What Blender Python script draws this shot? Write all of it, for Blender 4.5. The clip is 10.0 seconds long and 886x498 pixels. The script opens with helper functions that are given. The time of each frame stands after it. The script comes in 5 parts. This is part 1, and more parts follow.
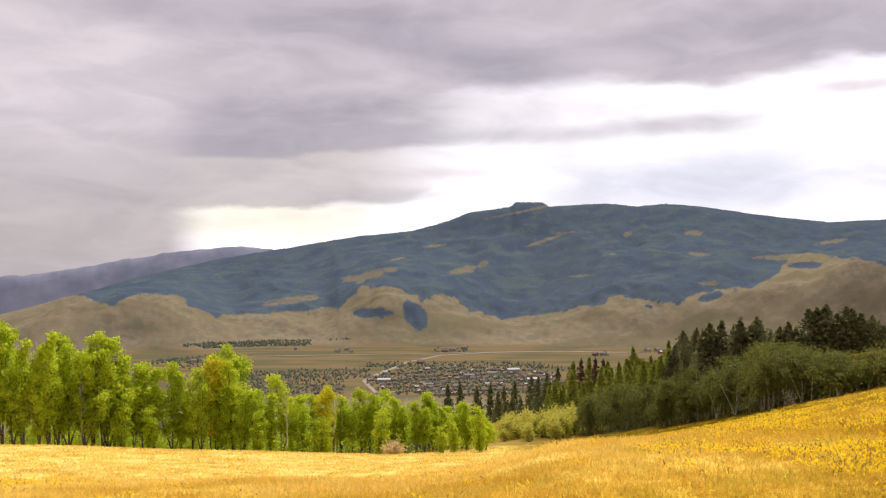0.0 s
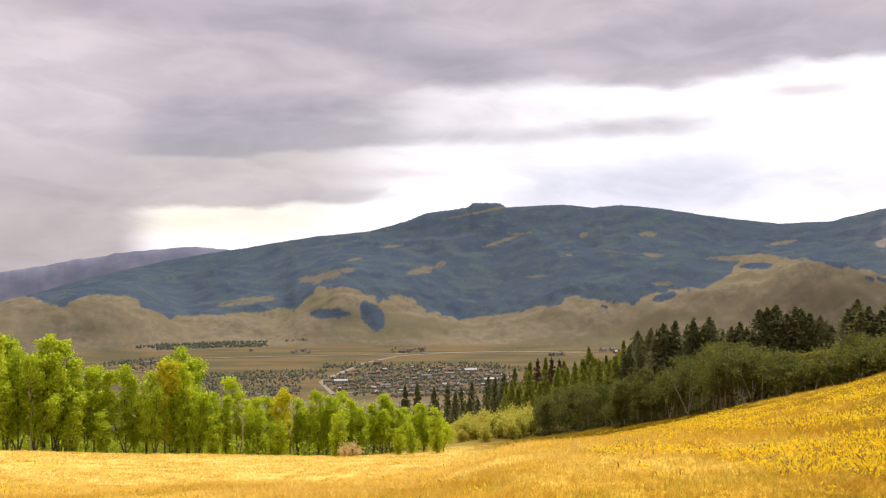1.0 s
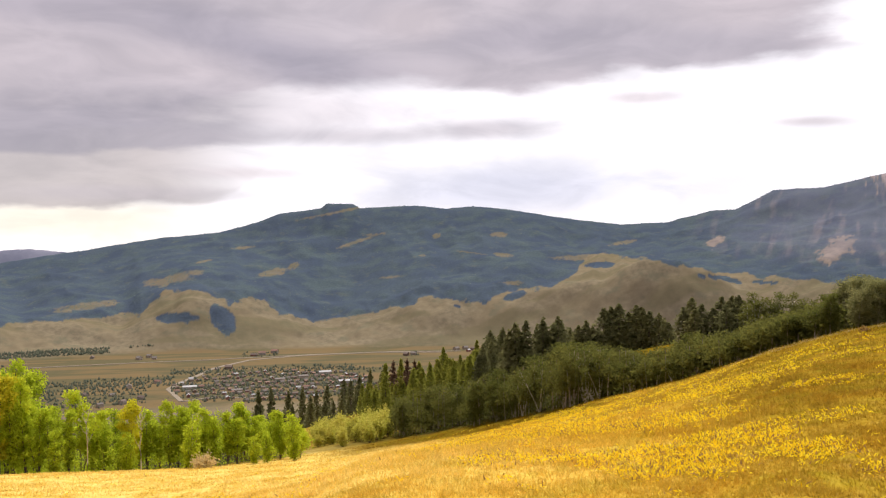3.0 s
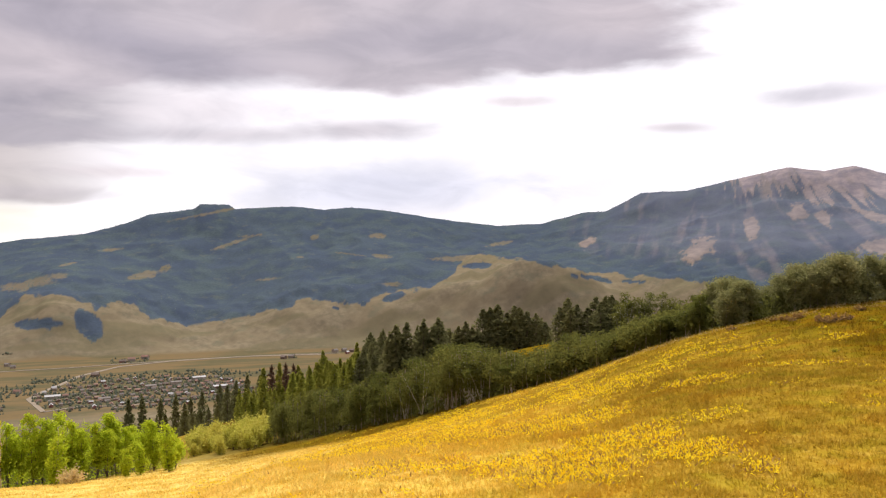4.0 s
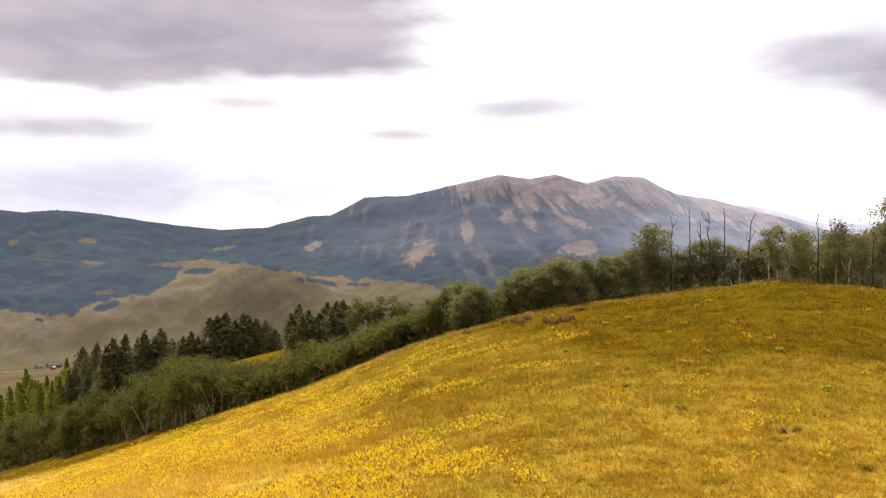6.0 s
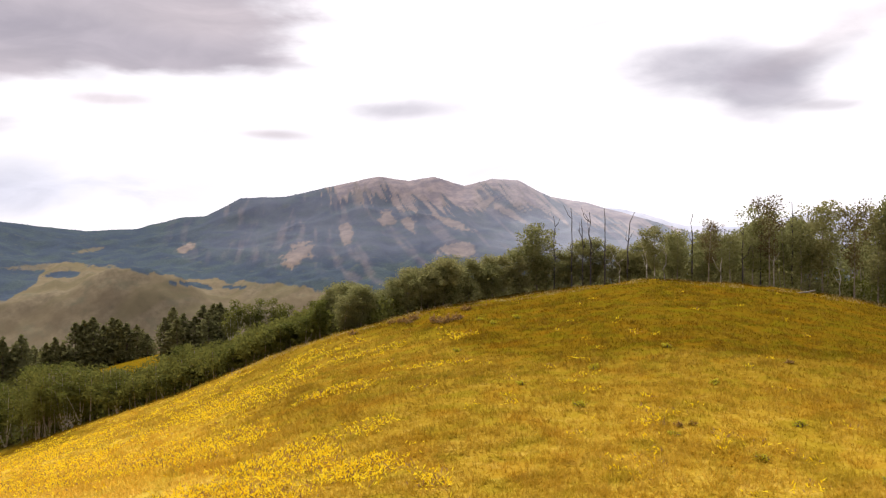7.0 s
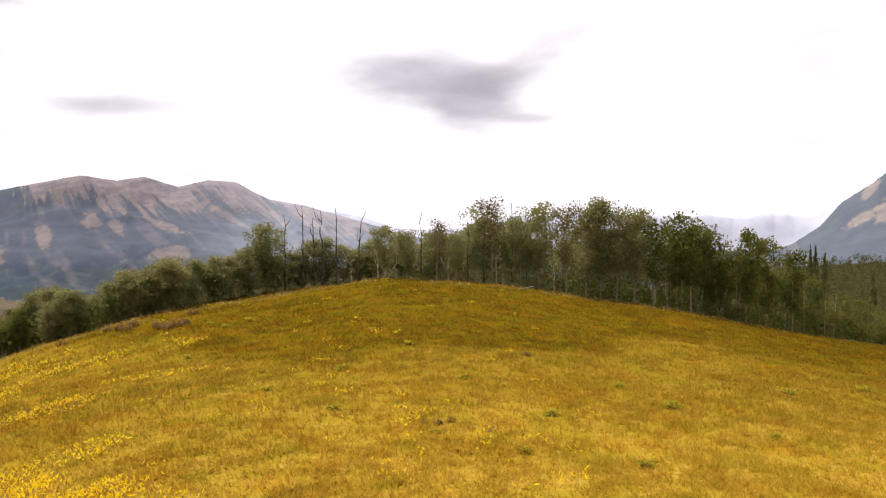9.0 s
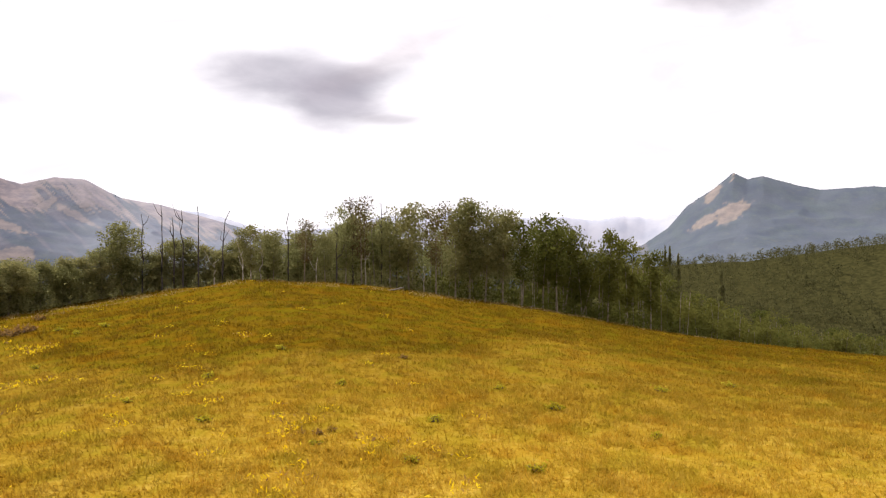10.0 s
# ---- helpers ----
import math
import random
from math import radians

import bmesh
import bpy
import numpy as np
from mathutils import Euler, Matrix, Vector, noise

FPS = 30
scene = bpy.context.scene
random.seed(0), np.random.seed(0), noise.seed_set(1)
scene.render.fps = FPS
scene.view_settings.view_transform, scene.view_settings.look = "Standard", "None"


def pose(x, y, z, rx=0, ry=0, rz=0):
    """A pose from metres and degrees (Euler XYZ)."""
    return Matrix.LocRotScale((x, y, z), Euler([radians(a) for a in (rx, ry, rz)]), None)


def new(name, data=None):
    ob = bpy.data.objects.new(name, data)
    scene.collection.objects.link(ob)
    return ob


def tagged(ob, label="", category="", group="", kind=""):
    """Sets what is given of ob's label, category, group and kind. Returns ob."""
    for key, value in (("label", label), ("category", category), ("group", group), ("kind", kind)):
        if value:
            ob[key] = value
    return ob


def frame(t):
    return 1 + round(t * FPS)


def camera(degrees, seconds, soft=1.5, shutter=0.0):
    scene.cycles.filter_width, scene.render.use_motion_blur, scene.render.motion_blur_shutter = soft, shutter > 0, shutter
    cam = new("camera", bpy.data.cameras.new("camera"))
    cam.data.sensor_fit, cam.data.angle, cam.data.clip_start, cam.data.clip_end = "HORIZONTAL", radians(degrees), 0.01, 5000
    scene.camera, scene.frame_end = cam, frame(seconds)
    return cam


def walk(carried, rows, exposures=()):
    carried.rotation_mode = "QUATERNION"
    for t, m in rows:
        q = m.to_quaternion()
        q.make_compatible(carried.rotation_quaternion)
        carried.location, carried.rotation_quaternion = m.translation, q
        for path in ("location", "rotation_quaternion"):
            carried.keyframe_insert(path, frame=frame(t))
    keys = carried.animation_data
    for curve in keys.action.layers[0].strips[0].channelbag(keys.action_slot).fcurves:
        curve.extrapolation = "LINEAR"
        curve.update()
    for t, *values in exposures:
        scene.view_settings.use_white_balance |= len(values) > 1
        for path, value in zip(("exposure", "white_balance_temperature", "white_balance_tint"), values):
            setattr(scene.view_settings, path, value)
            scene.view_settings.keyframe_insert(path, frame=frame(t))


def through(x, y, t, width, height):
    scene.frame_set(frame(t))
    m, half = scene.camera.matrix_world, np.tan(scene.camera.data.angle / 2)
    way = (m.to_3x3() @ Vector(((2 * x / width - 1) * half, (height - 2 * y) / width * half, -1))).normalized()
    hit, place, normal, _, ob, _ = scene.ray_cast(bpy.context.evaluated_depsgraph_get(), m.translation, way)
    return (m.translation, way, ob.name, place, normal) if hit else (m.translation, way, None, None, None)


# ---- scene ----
cam = camera(53.72, 10.0, soft=1.2)
# seconds, place, tilt, heading, lean
PATH = [
    (0.0, -0.00, 0.00, -0.00, 88.44, 0.00, 0.13),
    (0.5, -0.01, -0.05, 0.05, 88.46, 1.23, 0.07),
    (1.0, -0.02, -0.15, 0.12, 88.47, 2.79, -0.02),
    (1.5, -0.09, -0.31, 0.22, 88.48, 4.76, -0.07),
    (2.0, -0.19, -0.51, 0.34, 88.53, 6.89, -0.02),
    (2.5, -0.29, -0.63, 0.49, 88.52, 9.33, -0.00),
    (4.0, -0.70, -0.19, 0.81, 88.60, 20.27, -0.02),
    (4.5, -0.83, 0.05, 0.86, 88.67, 25.08, -0.08),
    (5.0, -0.95, 0.37, 0.94, 88.73, 29.72, -0.07),
    (5.5, -0.98, 0.78, 1.02, 88.79, 34.03, 0.02),
    (7.0, -0.76, 2.20, 0.84, 88.95, 46.03, 0.02),
    (7.5, -0.63, 2.68, 0.74, 88.99, 50.16, -0.02),
    (8.0, -0.48, 3.12, 0.63, 89.06, 54.75, 0.01),
    (8.5, -0.25, 3.51, 0.58, 89.09, 59.46, 0.10),
    (9.0, -0.00, 3.84, 0.56, 89.14, 64.26, 0.07),
    (9.5, 0.29, 4.25, 0.52, 89.18, 68.91, -0.02),
    (10.0, 0.69, 4.63, 0.53, 89.20, 73.18, -0.06),
]
walk(cam, [(t, pose(x, y, z, tilt, 0, -turn) @ pose(0, 0, 0, 0, 0, -lean)) for t, x, y, z, tilt, turn, lean in PATH])

# ---- sky, sun ----
SUN_TURN, SUN_HIGH = 10.0, 55.0


class Nodes:
    """Small helper that wires shader nodes."""

    def __init__(self, tree):
        self.tree = tree
        tree.nodes.clear()

    def add(self, kind, values=()):
        node = self.tree.nodes.new(kind)
        for key, value in dict(values).items():
            self.link(value, node.inputs[key])
        return node

    def link(self, value, socket):
        if isinstance(value, bpy.types.NodeSocket):
            self.tree.links.new(value, socket)
        else:
            socket.default_value = value

    def math(self, op, a, b=0.0, c=0.0, clamp=False):
        n = self.add("ShaderNodeMath")
        n.operation, n.use_clamp = op, clamp
        for i, v in enumerate((a, b, c)):
            self.link(v, n.inputs[i])
        return n.outputs[0]

    def mix(self, fac, a, b, blend="MIX"):
        n = self.add("ShaderNodeMix")
        n.data_type, n.blend_type = "RGBA", blend
        self.link(fac, n.inputs[0])
        self.link(a if isinstance(a, bpy.types.NodeSocket) else (*a, 1), n.inputs[6])
        self.link(b if isinstance(b, bpy.types.NodeSocket) else (*b, 1), n.inputs[7])
        return n.outputs[2]

    def noise(self, vector, scale, detail=3.0, rough=0.55, distortion=0.0):
        return self.add("ShaderNodeTexNoise", {"Vector": vector, "Scale": scale, "Detail": detail, "Roughness": rough, "Distortion": distortion}).outputs[0]

    def ramp(self, value, lo, hi):
        n = self.add("ShaderNodeMapRange", {"Value": value, "From Min": lo, "From Max": hi})
        n.interpolation_type = "SMOOTHSTEP"
        return n.outputs[0]


def make_world():
    world = bpy.data.worlds.new("sky")
    scene.world = world
    world.use_nodes = True
    n = Nodes(world.node_tree)
    sky = n.add("ShaderNodeTexSky")
    sky.sky_type, sky.sun_disc, sky.altitude = "NISHITA", False, 2900
    sky.sun_elevation, sky.sun_rotation = radians(SUN_HIGH), radians(SUN_TURN)
    way = n.add("ShaderNodeTexCoord").outputs["Generated"]
    part = n.add("ShaderNodeSeparateXYZ", {0: way})
    x, y, z = part.outputs
    az = n.math("MULTIPLY", n.math("ARCTAN2", x, y), 57.2958)
    el = n.math("MULTIPLY", n.math("ARCSINE", z), 57.2958)
    # drifting edges: a slow and a fast wobble of the cloud outlines
    flat = n.add("ShaderNodeCombineXYZ", {0: n.math("MULTIPLY", az, 0.55), 1: n.math("MULTIPLY", el, 1.6), 2: 3.7}).outputs[0]
    slow = n.math("SUBTRACT", n.noise(flat, 0.17, 2), 0.5)
    fast = n.math("SUBTRACT", n.noise(flat, 0.5, 4, 0.5), 0.5)
    wob = n.math("ADD", n.math("MULTIPLY", slow, 0.8), n.math("MULTIPLY", fast, 0.6))
    drift = n.math("ADD", n.math("MULTIPLY", slow, 1.6), n.math("MULTIPLY", fast, 2.6))

    def profile(points):
        """A height by heading, through a few points."""
        node = n.add("ShaderNodeValToRGB", {0: n.math("DIVIDE", n.math("ADD", az, 45.0), 90.0)})
        ramp = node.color_ramp
        for k, (a, e) in enumerate(points):
            stop = ramp.elements[k] if k < 2 else ramp.elements.new(1.0)
            stop.position = (a + 45) / 90
            stop.color = ((e + 10) / 30,) * 3 + (1,)
        return n.math("SUBTRACT", n.math("MULTIPLY", node.outputs[0], 30.0), 10.0)

    def above(points, lo, hi, shake=1.0):
        return n.ramp(n.math("ADD", n.math("SUBTRACT", el, profile(points)), n.math("MULTIPLY", drift, shake)), lo, hi)

    def times(*values):
        out = values[0]
        for v in values[1:]:
            out = n.math("MULTIPLY", out, v)
        return out

    def until(value, lo, hi):
        return n.math("SUBTRACT", 1.0, n.ramp(value, lo, hi))

    def cloud(a, e, wa, he, soft, tilt=0.0):
        da = n.math("SUBTRACT", az, a)
        u = n.math("DIVIDE", da, wa)
        v = n.math("DIVIDE", n.math("SUBTRACT", n.math("SUBTRACT", el, e), n.math("MULTIPLY", da, tilt)), he)
        d = n.math("SQRT", n.math("ADD", n.math("MULTIPLY", u, u), n.math("MULTIPLY", v, v)))
        d = n.math("ADD", d, wob)
        return n.math("SUBTRACT", 1.0, n.ramp(d, 1.0 - soft, 1.0 + soft))

    # thin white cloud, with pale blue-grey near the hills
    light, grey, dark, rain = (0.75, 0.655, 0.68), (0.565, 0.505, 0.545), (0.40, 0.365, 0.43), (0.515, 0.455, 0.475)
    col = n.mix(n.math("MULTIPLY", n.ramp(n.noise(flat, 0.12, 4), 0.35, 0.75), 0.5), (1.25, 1.2, 1.24), (1.0, 0.96, 1.02))
    col = n.mix(n.math("MULTIPLY", cloud(17, 2.3, 9, 1.7, 0.7), 0.8), col, (0.72, 0.72, 0.86))
    col = n.mix(n.math("MULTIPLY", cloud(-11, 0.3, 7, 1.3, 0.7), 0.8), col, (1.1, 1.0, 0.82))
    # torn pale cloud between the low bank and the deck
    col = n.mix(n.math("MULTIPLY", cloud(2, 7.4, 9, 1.6, 0.7), 0.5), col, light)
    # low bank with its pale underside
    bank = times(above([(-45, 1.0), (-10.4, 1.0), (-6.8, 1.3), (-3.1, 1.3), (-1, 2.2), (2, 4.6), (9, 5.6)], -0.25, 0.3, 0.5), until(az, -7.0, 3.5))
    col = n.mix(n.math("MULTIPLY", bank, 0.97), col, (0.63, 0.56, 0.555))
    # the deck above
    deck = times(above([(-45, 3), (-14, 4.6), (-6, 6.0), (-3, 7.4), (1.7, 8.3), (6.5, 9.0), (9.7, 9.35), (13.5, 8.85), (17.4, 8.4), (20.8, 9.0), (23, 9.7), (27.4, 9.5), (32, 9.75), (38, 10.2)], -0.35, 0.75, 0.8), until(n.math("ADD", az, n.math("MULTIPLY", drift, 3.0)), 33.5, 39.5))
    col = n.mix(n.math("MULTIPLY", deck, 0.96), col, n.mix(n.ramp(az, -24, -8), light, (0.60, 0.535, 0.575)))
    # dark mass under the deck
    mass = times(above([(-45, 4), (-17, 4.4), (-12, 4.3), (-6.75, 4.65), (-3, 5.05), (0.6, 5.3), (4.3, 5.5), (9, 5.75)], -0.2, 0.35, 0.4), until(n.math("ADD", el, n.math("MULTIPLY", drift, 1.5)), 6.4, 9.0), until(az, -3.0, 3.0), n.ramp(az, -20, -15))
    col = n.mix(n.math("MULTIPLY", mass, 0.8), col, (0.43, 0.39, 0.44))
    # rain curtain
    shower = until(n.math("ADD", n.math("ADD", az, n.math("MULTIPLY", el, 0.15)), n.math("MULTIPLY", drift, 0.5)), -18.0, -14.4)
    col = n.mix(times(shower, until(el, 3.0, 10.0), 0.95), col, n.mix(n.ramp(el, 0.0, 9.0), rain, (0.70, 0.625, 0.65)))
    CLOUDS = [  # heading, height, half width, half height, softness, tilt, colour, strength
        (-24, 9.5, 8, 3.6, 0.6, 0.0, (0.76, 0.67, 0.70), 0.8),
        (-15, 13.2, 8, 1.3, 0.7, -0.04, dark, 0.5),
        (-2, 12.0, 6, 1.6, 0.7, -0.25, dark, 0.55),
        (4.5, 10.3, 5.5, 1.2, 0.7, -0.12, dark, 0.6),
        (15.5, 9.9, 7, 1.1, 0.7, 0.0, grey, 0.6),
        (17, 12.0, 6, 1.3, 0.7, 0.05, dark, 0.45),
        (27, 11.3, 7, 1.3, 0.7, 0.0, dark, 0.35),
        (31, 13.2, 4, 1.2, 0.7, 0.0, light, 0.5),
        (10.4, 13.0, 2.6, 1.0, 0.7, 0.0, light, 0.75),
        (-5.5, 10.0, 5, 1.0, 0.7, 0.0, light, 0.35),
        (3.8, 5.75, 8.5, 0.5, 0.8, 0.02, grey, 0.6),
        (-6.5, 2.0, 6.5, 0.45, 0.8, 0.0, grey, 0.55),
        (0, 3.4, 3.5, 0.4, 0.8, 0.0, light, 0.6),
        (15.3, 6.35, 3.8, 0.6, 0.8, 0.02, grey, 0.7),
        (25.0, 8.15, 2.3, 0.35, 0.8, 0.0, light, 0.7),
        (43.4, 7.95, 3.6, 0.62, 0.7, 0.02, dark, 0.55),
        (35.2, 6.3, 1.8, 0.25, 0.8, -0.02, light, 0.7),
        (63.8, 10.2, 5.8, 1.5, 0.45, 0.0, dark, 0.6),
        (66.2, 8.8, 3.3, 1.9, 0.5, 0.1, dark, 0.72),
        (69.5, 7.6, 2.2, 0.35, 0.7, 0.0, grey, 0.5),
        (70.4, 11.8, 4.5, 0.9, 0.8, 0.42, light, 0.45),
        (90, 14.9, 3.6, 1.1, 0.7, 0.0, grey, 0.7),
        (150, 30, 40, 12, 0.6, 0.0, grey, 0.8),
        (-120, 35, 50, 14, 0.6, 0.0, grey, 0.8),
    ]
    for a, e, wa, he, soft, tilt, c, s in CLOUDS:
        col = n.mix(n.math("MULTIPLY", cloud(a, e, wa, he, soft, tilt), s), col, c)
    # lightly varied brightness inside the cloud
    col = n.mix(0.5, col, n.mix(n.ramp(n.noise(flat, 0.26, 5, 0.55, 0.6), 0.3, 0.7), (0.78, 0.77, 0.80), (1.2, 1.17, 1.18)), "MULTIPLY")
    thin = n.mix(1.0, sky.outputs[0], (0.1, 0.1, 0.1), "MULTIPLY")
    col = n.mix(0.94, thin, col)
    back = n.add("ShaderNodeBackground", {"Color": col, "Strength": 1.0})
    out = n.add("ShaderNodeOutputWorld", {"Surface": back.outputs[0]})


make_world()
sun_data = bpy.data.lights.new("sun", "SUN")
sun_data.energy, sun_data.angle, sun_data.color = 4.3, radians(0.6), (1.0, 0.927, 0.82)
sun = new("sun", sun_data)
sun.matrix_basis = pose(0, 0, 900, 90 - SUN_HIGH, 0, 180 - SUN_TURN)

# ---- materials ----
def material(name):
    m = bpy.data.materials.new(name)
    m.use_nodes = True
    return m, Nodes(m.node_tree)


def finish(n, colour, rough=0.9, bump=None, bump_size=0.1, through=0.0, metal=0.0, spec=0.25):
    values = {"Base Color": colour if isinstance(colour, bpy.types.NodeSocket) else (*colour, 1), "Roughness": rough, "Metallic": metal, "Specular IOR Level": spec}
    if bump is not None:
        values["Normal"] = n.add("ShaderNodeBump", {"Height": bump, "Strength": 0.6, "Distance": bump_size}).outputs[0]
    shader = n.add("ShaderNodeBsdfPrincipled", values).outputs[0]
    if through:
        leaf = n.add("ShaderNodeBsdfTranslucent", {"Color": values["Base Color"]}).outputs[0]
        shader = n.add("ShaderNodeMixShader", {0: through, 1: shader, 2: leaf}).outputs[0]
    n.add("ShaderNodeOutputMaterial", {"Surface": shader})


def leaf_material(name, a, b, c, through=0.35, spread=1.0):
    """Foliage: three tones, varied leaf by leaf and tree by tree."""
    m, n = material(name)
    leaf = n.add("ShaderNodeNewGeometry").outputs["Random Per Island"]
    tree = n.add("ShaderNodeObjectInfo").outputs["Random"]
    col = n.mix(leaf, a, b)
    col = n.mix(n.math("MULTIPLY", n.ramp(tree, 0.35, 1.0), 0.75 * spread), col, c)
    finish(n, col, 0.85, through=through, spec=0.04)
    return m


def plain(name, a, b, scale=4.0, rough=0.85, bump=0.02, stretch=(1, 1, 1), metal=0.0):
    m, n = material(name)
    at = n.add("ShaderNodeMapping", {"Vector": n.add("ShaderNodeTexCoord").outputs["Object"], "Scale": stretch}).outputs[0]
    fine, broad = n.noise(at, scale, 5), n.noise(at, scale * 0.17, 2)
    col = n.mix(n.ramp(n.math("ADD", n.math("MULTIPLY", fine, 0.7), n.math("MULTIPLY", broad, 0.3)), 0.3, 0.7), a, b)
    rnd = n.add("ShaderNodeObjectInfo").outputs["Random"]
    col = n.mix(n.math("MULTIPLY", rnd, 0.35), col, tuple(v * 0.6 for v in a))
    finish(n, col, rough, fine, bump, metal=metal)
    return m


def meadow_colour(n, at, dull, straw):
    """Straw, gold, rust and green patches of the drying meadow; dull: share of browner sward painted for cloud shade,
    straw: share of the paler sward.
    """
    fine, mid, broad = n.noise(at, 7.0, 5, 0.7), n.noise(at, 0.75, 4, 0.6), n.noise(at, 0.09, 3)
    tuft = n.noise(at, 2.2, 4, 0.65)
    spot = n.noise(n.add("ShaderNodeMapping", {"Vector": at, "Location": (31, 17, 0)}).outputs[0], 0.5, 4, 0.6)
    gold = n.mix(n.ramp(fine, 0.3, 0.7), (0.43, 0.275, 0.020), (0.66, 0.45, 0.062))
    gold = n.mix(n.math("MULTIPLY", n.ramp(tuft, 0.5, 0.68), 0.55), gold, (0.71, 0.50, 0.10))
    gold = n.mix(n.math("MULTIPLY", n.ramp(mid, 0.48, 0.64), 0.5), gold, (0.36, 0.28, 0.018))
    gold = n.mix(n.math("MULTIPLY", n.ramp(spot, 0.52, 0.66), 0.4), gold, (0.46, 0.25, 0.018))
    gold = n.mix(n.math("MULTIPLY", n.ramp(broad, 0.4, 0.7), 0.35), gold, (0.46, 0.265, 0.018))
    gold = n.mix(n.math("MULTIPLY", straw, n.math("ADD", 0.25, n.math("MULTIPLY", n.ramp(spot, 0.62, 0.42), 0.45))), gold, n.mix(n.ramp(fine, 0.3, 0.7), (0.62, 0.45, 0.11), (0.86, 0.68, 0.27)))
    # browner sward that also holds the cloud shade in its colour
    shaded_sward = n.mix(n.ramp(fine, 0.3, 0.7), (0.105, 0.064, 0.0035), (0.195, 0.120, 0.007))
    shaded_sward = n.mix(n.math("MULTIPLY", n.ramp(tuft, 0.5, 0.68), 0.5), shaded_sward, (0.235, 0.155, 0.016))
    shaded_sward = n.mix(n.math("MULTIPLY", n.ramp(mid, 0.46, 0.6), 0.65), shaded_sward, (0.14, 0.116, 0.005))
    shaded_sward = n.mix(n.math("MULTIPLY", n.ramp(spot, 0.50, 0.64), 0.6), shaded_sward, (0.20, 0.10, 0.005))
    return fine, n.mix(dull, gold, shaded_sward)


def grass_material():
    """Blades in the colours of the sward they stand in, varied blade by blade."""
    m, n = material("meadow_grass")
    kind = n.add("ShaderNodeAttribute")
    kind.attribute_name = "extra"
    share = n.add("ShaderNodeSeparateColor", {0: kind.outputs["Color"]}).outputs
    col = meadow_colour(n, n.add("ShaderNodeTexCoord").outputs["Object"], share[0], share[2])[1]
    blade = n.add("ShaderNodeNewGeometry").outputs["Random Per Island"]
    col = n.mix(1.0, col, n.mix(blade, (0.95, 0.95, 0.94), (1.4, 1.37, 1.3)), "MULTIPLY")
    finish(n, col, 0.8, through=0.5, spec=0.05)
    return m


def ground_material():
    """One sheet: dry meadow, forest floor, scree, pasture and road, told apart by its cover layers."""
    m, n = material("ground")
    at = n.add("ShaderNodeTexCoord").outputs["Object"]
    one, two, three = (n.add("ShaderNodeAttribute") for k in range(3))
    one.attribute_name, two.attribute_name, three.attribute_name = "cover", "extra", "range"
    cover = n.add("ShaderNodeSeparateColor", {0: one.outputs["Color"]}).outputs
    extra = n.add("ShaderNodeSeparateColor", {0: two.outputs["Color"]}).outputs
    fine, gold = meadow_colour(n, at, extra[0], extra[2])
    # far slopes: sagebrush and dry grass
    f2, f3 = n.noise(at, 0.05, 6, 0.65), n.noise(at, 0.006, 4)
    sage = n.mix(n.ramp(f2, 0.3, 0.7), (0.15, 0.128, 0.088), (0.22, 0.185, 0.125))
    sage = n.mix(n.math("MULTIPLY", n.ramp(f3, 0.4, 0.65), 0.6), sage, (0.19, 0.155, 0.098))
    scrub = n.ramp(n.noise(at, 0.014, 5, 0.6), 0.52, 0.66)
    sage = n.mix(n.math("MULTIPLY", scrub, 0.5), sage, (0.13, 0.128, 0.088))
    strip = n.add("ShaderNodeMapping", {"Vector": at, "Rotation": (0, 0, 0.15), "Scale": (0.0022, 0.012, 0.0)}).outputs[0]
    sage = n.mix(n.math("MULTIPLY", n.ramp(n.noise(strip, 1.0, 3), 0.5, 0.62), 0.6), sage, (0.145, 0.128, 0.075))
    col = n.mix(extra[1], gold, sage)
    stand, crowns = n.noise(at, 0.011, 5, 0.6), n.noise(at, 0.12, 4, 0.7)
    # mountain forest, with the blue of distant haze mixed into its colour
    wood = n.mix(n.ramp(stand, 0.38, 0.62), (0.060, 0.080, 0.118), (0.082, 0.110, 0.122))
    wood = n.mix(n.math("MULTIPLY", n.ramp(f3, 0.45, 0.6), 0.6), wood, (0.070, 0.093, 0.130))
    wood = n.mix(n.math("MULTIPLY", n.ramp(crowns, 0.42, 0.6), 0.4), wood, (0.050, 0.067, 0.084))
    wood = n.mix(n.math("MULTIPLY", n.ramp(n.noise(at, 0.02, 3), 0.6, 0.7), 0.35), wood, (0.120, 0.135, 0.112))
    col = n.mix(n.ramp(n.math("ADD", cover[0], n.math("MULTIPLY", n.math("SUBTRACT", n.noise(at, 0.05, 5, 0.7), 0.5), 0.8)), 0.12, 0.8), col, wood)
    rock = n.mix(n.ramp(n.noise(at, 0.02, 6, 0.7), 0.3, 0.7), (0.18, 0.158, 0.175), (0.37, 0.30, 0.28))
    col = n.mix(cover[1], col, rock)
    field = n.noise(strip, 1.6, 2, 0.4)
    green = n.mix(n.ramp(field, 0.42, 0.56), (0.165, 0.116, 0.056), (0.092, 0.086, 0.045))
    green = n.mix(n.math("MULTIPLY", n.ramp(f2, 0.35, 0.65), 0.4), green, (0.115, 0.09, 0.052))
    col = n.mix(cover[2], col, green)
    # far ranges: haze painted on as blue-grey and pale tones
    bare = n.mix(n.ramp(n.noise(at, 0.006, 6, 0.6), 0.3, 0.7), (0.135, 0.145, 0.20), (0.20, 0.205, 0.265))
